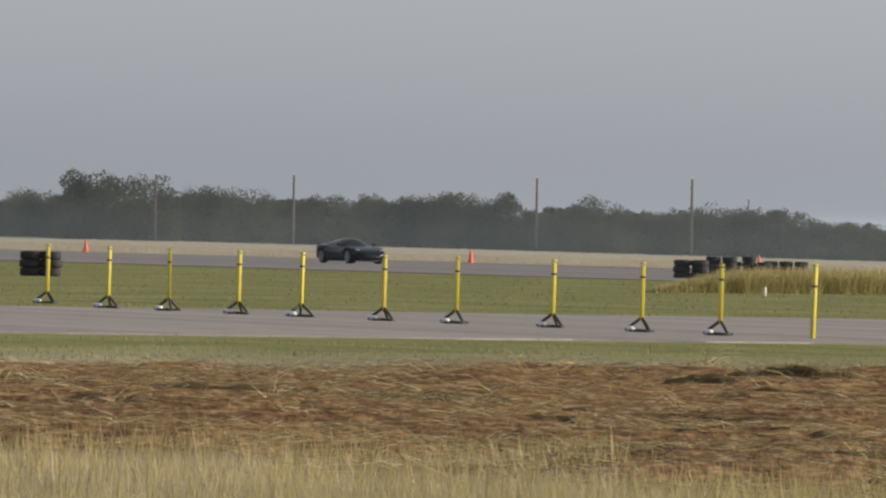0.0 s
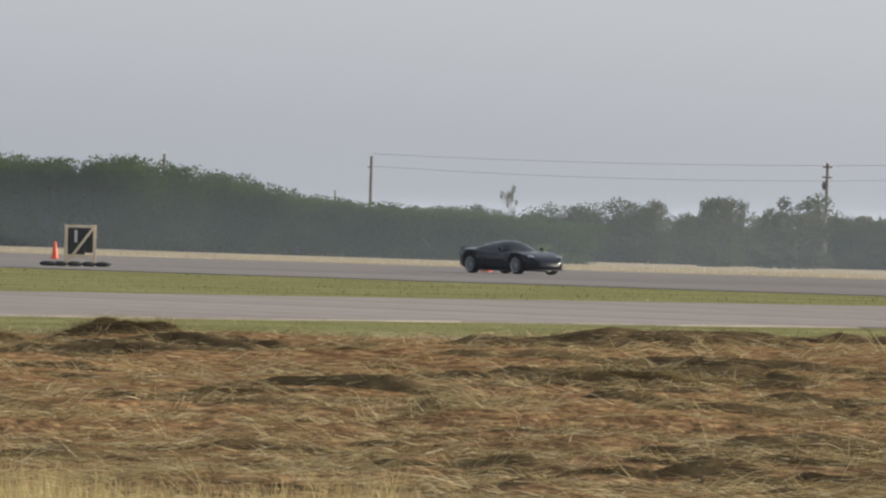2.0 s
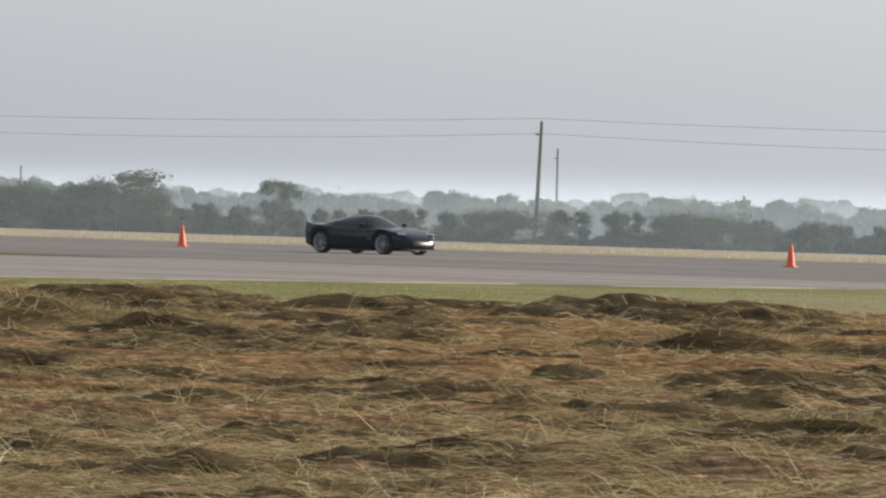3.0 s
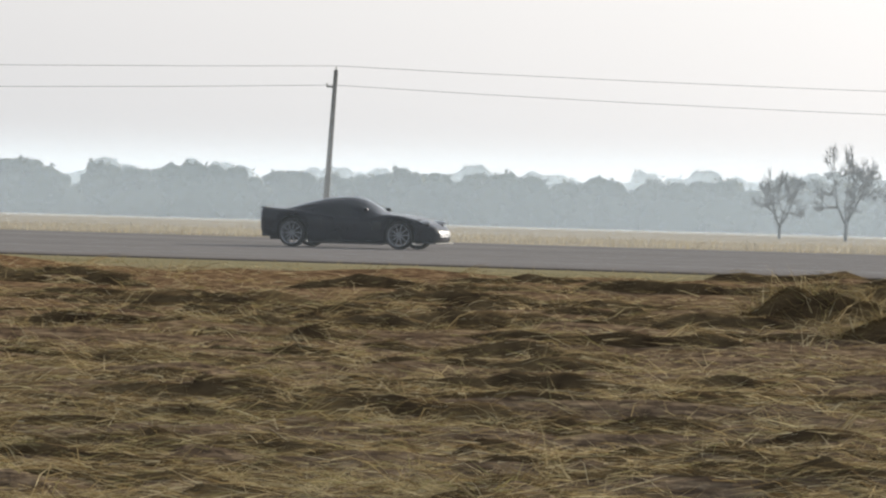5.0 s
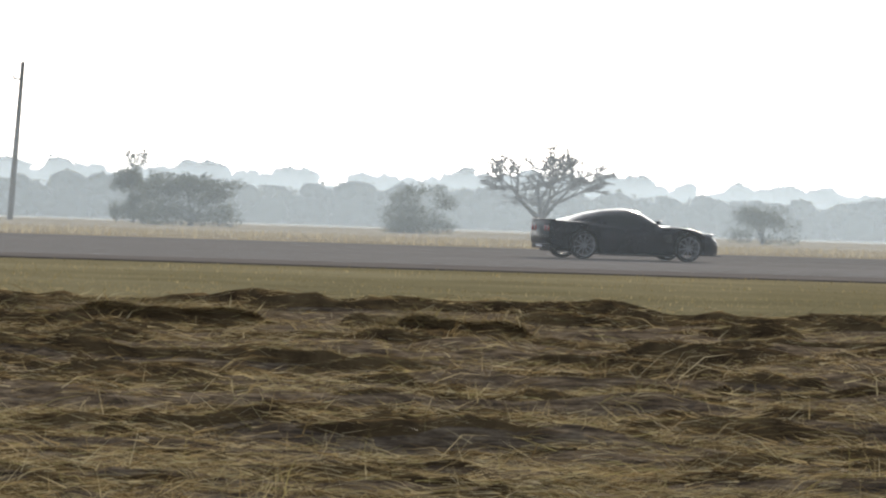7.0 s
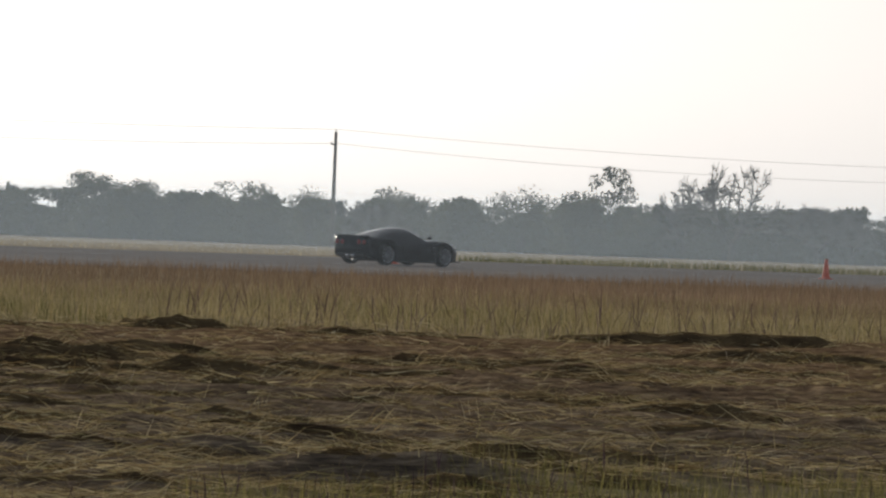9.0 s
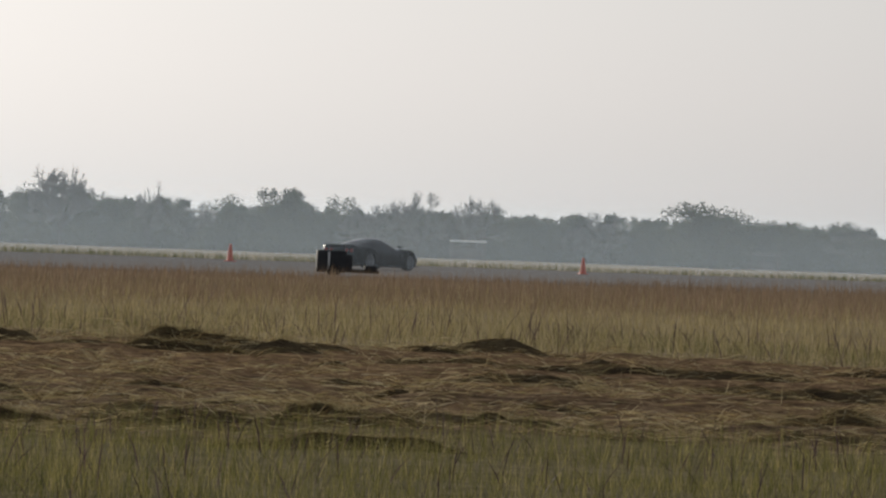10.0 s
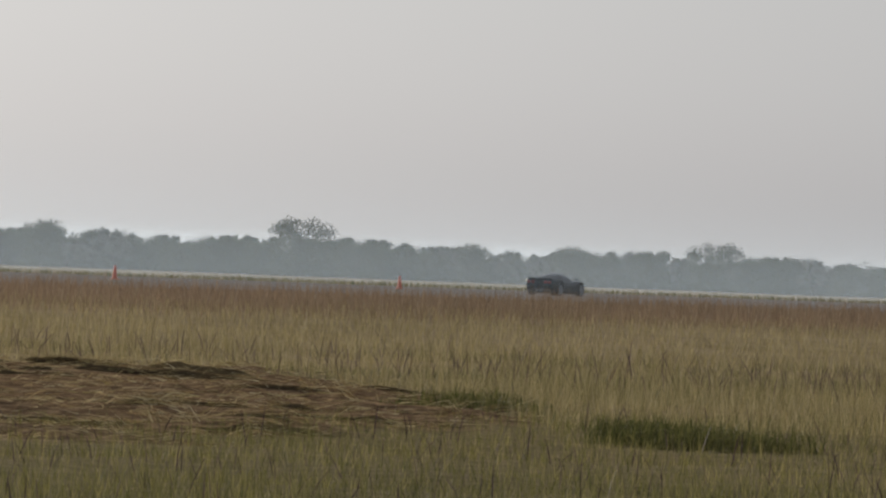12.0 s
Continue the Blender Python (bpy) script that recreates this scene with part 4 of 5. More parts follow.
# how high and wide each prototype really is
SIZES = {}
for trees in PROTOTYPES.values():
    for tree in trees:
        co = np.concatenate([np.array([v.co[:] for v in c.data.vertices]) for c in tree.children])
        SIZES[tree] = (np.percentile(co[:, 2], 99.7), 2 * np.percentile(np.hypot(co[:, 0], co[:, 1]), 97))


def plant(kind, x, y, top, width):
    """Set a tree so that its top reaches the given height above the runway."""
    proto = random.choice(PROTOTYPES[kind])
    base = spot(x, y)
    h = max(0.6, top - base) / SIZES[proto][0]
    w = width / SIZES[proto][1]
    m = Matrix.Translation((x, y, base - 0.05)) @ Matrix.Rotation(random.uniform(0, 6.28), 4, "Z") @ Matrix.Diagonal((w, w, h, 1))
    set_down(proto, m, PLANTED)


# kind, east, north, height of its top, width
WEST_TREES = [
    ("dense", -842.5, 420, 7.3, 9.0), ("dense", -833.0, 421, 6.9, 8.0), ("round", -850.0, 421, 6.2, 7.0), ("round", -619.2, 400, 3.8, 5.4), ("spindly", -477.9, 380, 4.7, 2.0), ("round", -446.4, 380, 4.3, 6.7),
    ("round", -477.6, 400, 4.2, 3.7), ("round", -454.3, 380, 4.0, 3.2), ("dense", -359.0, 360, 3.0, 6.8), ("round", -460.5, 480, 2.9, 4.4),
    ("spindly", -270.3, 330, 2.8, 4.3), ("bush", -235.3, 330, 0.8, 2.4), ("bush", -225.8, 330, 1.4, 5.1), ("round", -416.3, 400, 3.1, 5.4),
    ("round", -424.2, 400, 2.8, 5.8), ("round", -399.4, 400, 3.0, 6.8), ("round", -565.6, 520, 3.4, 6.7), ("bush", -252.4, 330, 0.3, 4.2),
    ("bush", -247.1, 335, 0.7, 4.5), ("bush", -313.6, 345, 1.3, 6.9), ("bush", -299.2, 345, 1.5, 7.9),
]
NORTH_TREES = [
    ("bare", -96.0, 400, 3.8, 3.3), ("bare", -93.2, 405, 3.1, 4.2), ("bare", -101.8, 410, 2.5, 2.8), ("dense", -69.7, 400, 2.4, 5.4),
    ("dense", -56.6, 390, 3.3, 9.6), ("round", -58.4, 388, 3.6, 4.0), ("round", -42.9, 420, 3.0, 4.4), ("bare", -40.0, 425, 3.0, 3.1), ("round", -36.7, 420, 3.1, 3.8),
    ("round", -49.0, 430, 1.6, 4.0), ("round", -16.4, 600, 2.6, 4.8), ("bush", 17.0, 330, 0.6, 2.7), ("dense", 53.3, 380, 1.9, 5.1),
    ("round", 125.0, 450, 2.9, 3.1), ("dense", 114.0, 400, 1.7, 5.3), ("dense", 119.2, 380, 1.6, 3.7), ("bare", 125.5, 380, 3.8, 7.8),
    ("bush", 136.7, 380, 1.1, 3.8), ("bare", 160.8, 380, 3.2, 6.3), ("dense", 188.2, 360, 2.0, 8.4), ("bush", 167.2, 340, 0.8, 3.0),
    ("dense", 225.8, 380, 3.0, 6.2), ("dense", 233.4, 380, 2.8, 6.6), ("round", 143.0, 560, 1.8, 3.1),
]
EAST_TREES = [
    ("round", 444.5, 415, 5.4, 6.1), ("bare", 452.9, 410, 6.0, 8.2), ("bare", 494.0, 415, 4.7, 5.6), ("bare", 531.9, 415, 4.9, 5.4),
    ("bare", 543.4, 415, 4.2, 2.7), ("bare", 531.9, 415, 5.2, 5.0), ("round", 561.5, 415, 4.4, 4.2), ("bare", 576.6, 412, 4.6, 5.2),
    ("bare", 589.5, 415, 4.3, 4.8), ("dense", 595.9, 395, 4.6, 8.1), ("dense", 662.7, 415, 4.4, 6.3), ("round", 688.6, 415, 3.9, 3.8),
    ("bare", 753.4, 415, 4.3, 4.6), ("dense", 758.7, 410, 3.7, 4.6), ("dense", 821.0, 412, 5.4, 6.8), ("dense", 762.7, 412, 3.9, 4.6),
    ("dense", 940.1, 415, 4.9, 6.2), ("dense", 886.8, 410, 3.7, 4.6),
]
for row in WEST_TREES + NORTH_TREES + EAST_TREES:
    plant(*row)

# the hedge of mixed trees along the field: bearing -> how high its tops stand above the horizon (degrees)
TOPS = ([-68, -64.5, -63, -61.5, -60, -58.6, -58.0, -57, -56, -52, -51, -49.5, -48, -46.5, -45], [0.12, 0.16, 0.22, 0.23, 0.19, 0.11, 0.02, 0.04, 0.05, 0.10, 0.16, 0.16, 0.09, 0.05, 0.03])
TOPS_EAST = ([34, 40, 44, 46.5, 48, 49.5, 52.5, 55.5, 57, 60, 63, 66, 69], [0.0, 0.05, 0.11, 0.15, 0.15, 0.12, 0.13, 0.11, 0.08, 0.09, 0.06, 0.07, 0.08])
for tops, start, end in ((TOPS, -68, -45.5), (TOPS_EAST, 36, 69)):
    b = start
    while b < end:
        north = 428 + random.uniform(-6, 10)
        d = north / math.cos(radians(b))
        w = random.uniform(4.0, 7.0)
        top = EYE[2] + d * math.tan(radians(float(np.interp(b, *tops)))) + random.uniform(-1.2, 0.7)
        plant(random.choice(("round", "dense", "dense", "bush", "bare" if b > 0 else "dense")), north * math.tan(radians(b)), north, top, w)
        b += math.degrees(random.uniform(3.0, 7.0) * math.cos(radians(b)) / d)

def grove_rise(u):
    return np.interp(u, [0, 0.06, 0.10, 0.19, 0.265, 0.34, 0.43, 0.52, 0.6, 0.635, 0.71, 0.85, 1.0], [0.15, 0.33, 0.40, 0.37, 0.42, 0.385, 0.40, 0.335, 0.28, 0.21, 0.14, 0.10, 0.06])


# the deep-green grove beside the runway
for k in range(34):
    u = (k + random.uniform(0.1, 0.9)) / 34
    b = -56.4 + 5.2 * u
    north = 328 + random.uniform(-6, 6)
    rise = float(grove_rise(u))
    d = north / math.cos(radians(b))
    plant("grove", north * math.tan(radians(b)), north, EYE[2] + d * math.tan(radians(rise)) + random.uniform(-0.5, 0.15), random.uniform(5.0, 7.0))


def hedge_core(name, path, top_at, depth, material, seed, label):
    """The close-grown inside of a belt of trees: a lumpy bank of foliage along a path of (east, north)."""
    rng = np.random.default_rng(seed)
    profile = [(-1.0, 0.0), (-1.05, 0.25), (-0.95, 0.5), (-0.75, 0.72), (-0.4, 0.92), (0.0, 1.0), (0.5, 0.85), (0.9, 0.4), (1.0, 0.0)]
    px, py = path[:, 0], path[:, 1]
    m, k = len(px), len(profile)
    s = np.concatenate([[0], np.cumsum(np.hypot(np.diff(px), np.diff(py)))])
    g = land(px, py) - 0.1
    top = top_at(px, py) - 0.35 + 1.1 * (value_noise(s * 0.45, s * 0 + seed) - 0.62) + 0.5 * (value_noise(s * 1.4, s * 0 + seed) - 0.5)
    verts = np.zeros((m, k, 3))
    for i, (q, h) in enumerate(profile):
        bulge = 0.7 + 0.6 * value_noise(s * 0.3 + seed, s * 0 + i * 0.6) + 0.3 * value_noise(s * 1.1, s * 0 + i * 1.3)
        verts[:, i, 0] = px + rng.uniform(-0.2, 0.2, m)
        verts[:, i, 1] = py + q * depth / 2 * bulge
        verts[:, i, 2] = g + np.maximum(top - g, 0.3) * h + (rng.uniform(-0.15, 0.15, m) if 0 < i < k - 1 else 0)
    i, j = np.meshgrid(np.arange(m - 1), np.arange(k - 1), indexing="ij")
    loops = np.stack([i * k + j, (i + 1) * k + j, (i + 1) * k + j + 1, i * k + j + 1], -1).ravel()
    ob = polygons(name, verts.reshape(-1, 3), 4, loops, material)
    ob.data.shade_smooth()
    tagged(ob, label, "woodland", kind="stuff")


def far_woods(name, north, depth, b0, b1, tops, swing, count, size, seed, label, lump, gap):
    """A distant belt of woodland, too far off to tell its trees apart; tops as above."""
    rng = np.random.default_rng(seed)
    clumps, heads = [], []
    x, east1 = north * math.tan(radians(b0)), north * math.tan(radians(b1))
    while x < east1:
        b = math.atan2(x, north)
        d = north / math.cos(b)
        wave = float(value_noise(np.array([b * 60 + seed]), np.array([seed * 1.7]))[0]) * 0.5 + float(value_noise(np.array([b * 260 + seed]), np.array([3.3]))[0]) * 0.5
        top = EYE[2] + d * math.tan(radians(float(np.interp(math.degrees(b), *tops)) + swing * (wave - 0.5)))
        y = north + rng.uniform(0, depth)
        g = spot(x, y)
        r = rng.uniform(*lump)
        clumps.append((x, y, top - r * 0.85, r))
        heads.append(clumps[-1])
        for _ in range(5):
            q, turn = r * rng.uniform(0.28, 0.5), rng.uniform(0, math.pi)
            clumps.append((x + r * 0.85 * math.cos(turn), y - r * rng.uniform(0.2, 0.7), top - r * 0.85 + r * 0.62 * math.sin(turn), q))
        for z in np.arange(top - r * 2, g, -r * 1.15):
            q = r * rng.uniform(0.9, 1.3)
            clumps.append((x + rng.uniform(-q, q) * 0.6, y + rng.uniform(-q, q), z, q))
        x += rng.uniform(*gap) / max(0.35, math.cos(b))
    v = leaf_quads(clump_points(clumps, count, rng), size, rng)
    ball = bmesh.new()
    bmesh.ops.create_icosphere(ball, subdivisions=2, radius=1.0)
    knob = np.array([p.co[:] for p in ball.verts])
    corner = np.array([[p.index for p in f.verts] for f in ball.faces])
    ball.free()
    c = np.array(clumps)
    swell = rng.uniform(0.6, 1.0, (len(c), len(knob), 1)) * (1.0 if north > 500 else 0.72)
    inner = (c[:, None, :3] + knob[None] * swell * c[:, None, 3:] * np.array([1.0, 1.0, 0.8])).reshape(-1, 3)
    inner_loops = (corner[None] + (np.arange(len(c)) * len(knob))[:, None, None]).ravel() + len(v)
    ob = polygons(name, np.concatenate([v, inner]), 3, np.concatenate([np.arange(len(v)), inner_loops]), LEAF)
    tagged(ob, label, "woodland", kind="stuff")
    tip = np.array([(c[0], c[2] + c[3] * 0.85) for c in heads])
    run = np.arange(tip[0, 0], tip[-1, 0], 0.8)
    crest = np.interp(run, tip[:, 0], tip[:, 1])
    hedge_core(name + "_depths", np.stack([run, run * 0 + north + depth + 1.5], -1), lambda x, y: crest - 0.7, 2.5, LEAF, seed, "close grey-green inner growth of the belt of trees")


MIDDLE = ([-48, -45, -43, -40, -37, -34, -12, -9, -6, -4, -2, -1, 0.5, 2, 4, 7, 10, 14, 17, 22, 26, 30, 36], [0.0, 0.02, 0.0, 0.0, 0.05, 0.07, -0.03, -0.02, 0.06, 0.05, 0.0, -0.1, 0.0, -0.1, -0.08, 0.02, 0.0, -0.09, -0.07, -0.07, -0.02, -0.03, 0.0])
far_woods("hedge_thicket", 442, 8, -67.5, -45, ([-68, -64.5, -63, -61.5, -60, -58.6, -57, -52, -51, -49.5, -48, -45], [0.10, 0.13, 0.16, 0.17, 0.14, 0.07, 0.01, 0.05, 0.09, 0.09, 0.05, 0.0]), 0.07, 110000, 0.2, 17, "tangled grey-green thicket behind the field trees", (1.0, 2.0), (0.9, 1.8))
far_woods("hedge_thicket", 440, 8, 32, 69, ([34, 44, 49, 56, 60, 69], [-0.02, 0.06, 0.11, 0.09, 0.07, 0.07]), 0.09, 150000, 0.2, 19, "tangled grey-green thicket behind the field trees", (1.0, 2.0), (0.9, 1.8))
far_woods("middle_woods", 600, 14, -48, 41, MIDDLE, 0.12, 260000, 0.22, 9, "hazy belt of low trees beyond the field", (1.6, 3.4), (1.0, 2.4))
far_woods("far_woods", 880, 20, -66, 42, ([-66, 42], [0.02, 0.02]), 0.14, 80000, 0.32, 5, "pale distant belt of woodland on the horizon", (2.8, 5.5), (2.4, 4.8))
far_woods("scrub", 352, 10, -48, -23, ([-48, -23], [-0.11, -0.11]), 0.09, 90000, 0.13, 13, "low olive scrub along the dry grass", (0.4, 0.8), (0.4, 0.9))

run = np.radians(np.linspace(-56.2, -51.4, 120))
hedge_core("grove_depths", np.stack([330 * np.tan(run), run * 0 + 330], -1), lambda x, y: EYE[2] - 0.5 + np.hypot(x, y) * np.tan(np.radians(grove_rise((np.degrees(np.arctan2(x, y)) + 56.4) / 5.2))), 5.0, GROVE_LEAF, 23, "close deep-green inner growth of the grove")


# ---- upright see-through sheets across the field, standing in for haze ----
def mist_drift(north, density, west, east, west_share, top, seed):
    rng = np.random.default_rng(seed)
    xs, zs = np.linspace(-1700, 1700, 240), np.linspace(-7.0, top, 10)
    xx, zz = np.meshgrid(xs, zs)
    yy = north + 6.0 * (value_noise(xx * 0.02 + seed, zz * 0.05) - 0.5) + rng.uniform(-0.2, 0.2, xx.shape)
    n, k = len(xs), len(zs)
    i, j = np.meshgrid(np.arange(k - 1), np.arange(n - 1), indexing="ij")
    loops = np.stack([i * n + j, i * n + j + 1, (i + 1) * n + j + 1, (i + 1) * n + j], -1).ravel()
    ob = polygons("mist_drift", np.stack([xx, yy, zz], -1).reshape(-1, 3), 4, loops, haze_sheet_material("sheet_haze", density, west, east, west_share, top))
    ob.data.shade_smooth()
    tagged(ob, "pale see-through sheet standing in for haze over the field", "mist", kind="stuff")


# the nearest sheet greys the car on the sun side, like glare
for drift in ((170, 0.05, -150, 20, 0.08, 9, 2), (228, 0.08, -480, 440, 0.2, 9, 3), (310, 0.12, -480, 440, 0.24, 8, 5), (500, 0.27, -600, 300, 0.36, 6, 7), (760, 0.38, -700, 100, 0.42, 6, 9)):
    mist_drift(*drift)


# ---- grass, straw and hay ----
def blade_mesh(name, x, y, z, length, width, lift, bend, material, label, rng, category="grass", parent=None, joints=2, heading=None):
    """Blades of two joined pieces: lift is the angle from the ground, bend how far the tip droops."""
    n = len(x)
    az = rng.uniform(0, math.tau, n) if heading is None else heading
    roll = rng.uniform(-0.9, 0.9, n)
    d = np.stack([np.cos(az) * np.cos(lift), np.sin(az) * np.cos(lift), np.sin(lift)], -1)
    s = np.stack([-np.sin(az) * np.cos(roll), np.cos(az) * np.cos(roll), np.sin(roll)], -1) * (width / 2)[:, None]
    p = np.stack([x, y, z], -1)
    if joints == 1:
        tip = p + d * length[:, None]
        v = np.stack([p - s * 1.2, p + s * 1.2, tip], 1).reshape(-1, 3)
        loops = np.arange(n * 3)
    else:
        mid = p + d * (length * 0.55)[:, None]
        d2 = d * np.array([1, 1, 0]) * 1.25 + d * np.array([0, 0, 1]) * (1 - bend)[:, None] - np.array([0, 0, 1]) * (bend * 0.35)[:, None]
        tip = mid + d2 * (length * 0.45)[:, None]
        v = np.stack([p - s, p + s, mid + s * 0.9, mid - s * 0.9, tip + s * 0.3, tip - s * 0.3], 1).reshape(-1, 3)
        k = np.arange(n)[:, None] * 6
        loops = np.concatenate([k + np.array([0, 1, 2, 3]), k + np.array([3, 2, 4, 5])], 1).ravel()
    ob = polygons(name, v, 3 if joints == 1 else 4, loops, material, parent)
    if label:
        tagged(ob, label, category, kind="stuff")
    return ob


def scatter(count, b0, b1, r0, r1, rng):
    """Places spread evenly as the eye sees them: by bearing and by the inverse of the distance."""
    b = np.radians(rng.uniform(b0, b1, count))
    r = 1 / rng.uniform(1 / r1, 1 / r0, count)
    return r * np.sin(b), r * np.cos(b), r


def off_pavement(x, y):
    ragged = (value_noise(x * 0.8, y * 0.8) - 0.5) * 1.6
    taxi = (x + ragged > TAXI_WEST) & (x + ragged < TAXI_EAST) & (y < RUNWAY_NEAR + 1)
    strip = (y + ragged > RUNWAY_NEAR) & (y + ragged < RUNWAY_FAR)
    return ~(taxi | strip)


def cut_hay():
    rng = np.random.default_rng(21)
    x, y, r = scatter(1050000, -67, 68, 40, 185, rng)
    bx, by = x / r * 0.22, y / r * 0.22
    slope = (height(x + bx, y + by) - height(x - bx, y - by)) / 0.44
    # pale straw thinned on slopes facing the viewer, to imitate their shade
    keep = (hay_mask(x, y) > rng.random(len(x))) & off_pavement(x, y) & (rng.random(len(x)) < np.clip(0.9 - 2.4 * slope, 0.2, 1))
    x, y, r = x[keep], y[keep], r[keep]
    n = len(x)
    up = rng.random(n)
    lift = np.where(up < 0.96, rng.uniform(-0.06, 0.3, n), rng.uniform(0.3, 0.8, n))
    heading = -np.arctan2(x, y) + np.where(rng.random(n) < 0.5, 0, math.pi) + rng.normal(0, 0.28, n)
    length = rng.uniform(0.08, 0.28, n) * np.where(rng.random(n) < 0.08, 1.7, 1.0)
    width = rng.uniform(0.003, 0.009, n) * (0.6 + r / 90)
    blade_mesh("cut_hay", x, y, height(x, y) + rng.uniform(0.0, 0.05, n), length, width, lift, rng.uniform(0.1, 0.9, n), STRAW, "cut hay straw lying in loose swaths", rng, "hay", joints=1, heading=heading)


def standing_grass(name, count, b0, b1, r0, r1, rule, tall, wide, material, label, seed, bend=(0.1, 0.8), joints=2, lean=(0.85, 1.5), even=0.0, shape=None):
    rng = np.random.default_rng(seed)
    x, y, r = scatter(count, b0, b1, r0, r1, rng)
    keep = rule(x, y, rng.random(len(x))) & off_pavement(x, y)
    x, y, r = x[keep], y[keep], r[keep]
    n = len(x)
    clump = 0.45 + 0.6 * value_noise(x * 0.45, y * 0.45) + 0.5 * value_noise(x * 0.13 + 3, y * 0.13)
    clump = clump * (1 - even) + even
    if shape:
        clump = clump * shape(x, y)
    blade_mesh(name, x, y, height(x, y) - 0.02, rng.uniform(tall[0], tall[1], n) * clump, rng.uniform(wide[0], wide[1], n) * (0.7 + r / 120), rng.uniform(lean[0], lean[1], n), rng.uniform(bend[0], bend[1], n), material, label, rng, joints=joints)


def near_rule(x, y, u):
    b, r = polar(x, y)
    edge = np.interp(b, *HAY_NEAR) - (value_noise(x * 0.35 + 9, y * 0.35) - 0.5) * 7
    return (r < edge + 2) & (value_noise(x * 0.8 + 5, y * 0.8) > u * 0.55)


def beyond_hay(x, y):
    b, r = polar(x, y)
    return r > np.interp(b, *HAY_FAR) - (value_noise(x * 0.35 + 9, y * 0.35) - 0.5) * 7 - 2



def hay_swaths():
    """Raked swaths: many low matted mounds with steep fronts, and the straw that lies and hangs on them."""
    rng = np.random.default_rng(61)
    x, y, r = scatter(7500, -67, 68, 40, 178, rng)
    b = np.degrees(np.arctan2(x, y))
    far, near = np.interp(b, *HAY_FAR), np.interp(b, *HAY_NEAR)
    keep = (r > near + 1) & (r < far - 1) & off_pavement(x, y) & (value_noise(x * 0.16 + 3, y * 0.16 + 8) > rng.random(len(x)) * 0.75)
    x, y, r, b, far = x[keep], y[keep], r[keep], b[keep], far[keep]
    n = len(x)
    grade = np.exp(rng.normal(-0.1, 0.55, n))
    side = 0.26 + 0.78 * step(b, -57, -47) - 0.5 * step(b, 24, 42)
    tall = np.clip((0.078 + 0.0019 * (r - 40)) * grade * side, 0.03, 0.0018 * r)
    half = np.clip(tall * rng.uniform(3.0, 18.0, n), 0.25, 0.3 + 0.016 * r)
    deep = np.clip(tall * rng.uniform(0.9, 1.8, n), 0.1, 0.5)
    turn = -np.radians(b) + rng.normal(0, 0.13, n)
    ex, ey = np.cos(turn), np.sin(turn)

    def skin(k, u, v):
        """A point of mound k: u along it, v from its front to its back."""
        body = np.sqrt(np.clip(1 - np.abs(u) ** 2.6, 0, 1)) * np.sqrt(np.clip(1 - np.abs(v) ** 2.2, 0, 1))
        rough = 0.5 + 0.65 * value_noise(u * half[k] * 2.2 + k * 7.3, v * 1.6 + k * 3.1) + 0.4 * (value_noise(u * half[k] * 9 + k, v * 5 + k) - 0.5)
        bow = 0.35 * (value_noise(u * 1.5 + k * 5.7, k * 1.9) - 0.5)
        px, py = u * half[k], (v + bow) * deep[k]
        gx, gy = x[k] + px * ex[k] - py * ey[k], y[k] + px * ey[k] + py * ex[k]
        return np.stack([gx, gy, height(gx, gy) - 0.07 + (tall[k] + 0.05) * body * rough], -1)

    nu, nv = 13, 6
    uu, vv = np.meshgrid(np.linspace(-1, 1, nu), np.sin(np.linspace(-math.pi / 2, math.pi / 2, nv)))
    k = np.repeat(np.arange(n), nu * nv)
    verts = skin(k, np.tile(uu.ravel(), n), np.tile(vv.ravel(), n))
    i, j = np.meshgrid(np.arange(nv - 1), np.arange(nu - 1), indexing="ij")
    quad = np.stack([i * nu + j, i * nu + j + 1, (i + 1) * nu + j + 1, (i + 1) * nu + j], -1).reshape(-1, 4)
    loops = (quad[None] + (np.arange(n) * nu * nv)[:, None, None]).ravel()
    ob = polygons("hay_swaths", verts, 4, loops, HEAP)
    ob.data.shade_smooth()
    tagged(ob, "matted brown swaths of raked hay", "hay", kind="stuff")
    each = np.clip((half * (deep + tall) * 850), 50, 260).astype(int)
    k = np.repeat(np.arange(n), each)
    m = len(k)
    # shade put into the cover: only a quarter of the straw on fronts
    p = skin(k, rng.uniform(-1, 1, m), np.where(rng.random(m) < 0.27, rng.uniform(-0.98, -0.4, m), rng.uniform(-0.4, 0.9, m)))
    hang = rng.random(m)
    lift = np.where(hang < 0.88, rng.uniform(-0.3, 0.2, m), rng.uniform(0.2, 0.8, m))
    heading = turn[k] + np.where(rng.random(m) < 0.5, 0, math.pi) + rng.normal(0, 0.3, m)
    length = rng.uniform(0.07, 0.26, m) * (0.7 + r[k] / 300)
    blade_mesh("swath_straw", p[:, 0], p[:, 1], p[:, 2] + 0.005, length, rng.uniform(0.003, 0.0062, m) * (0.6 + r[k] / 90), lift, rng.uniform(0.3, 1.0, m), STRAW, "loose pale straw on the raked swaths", rng, "hay", joints=1, heading=heading)


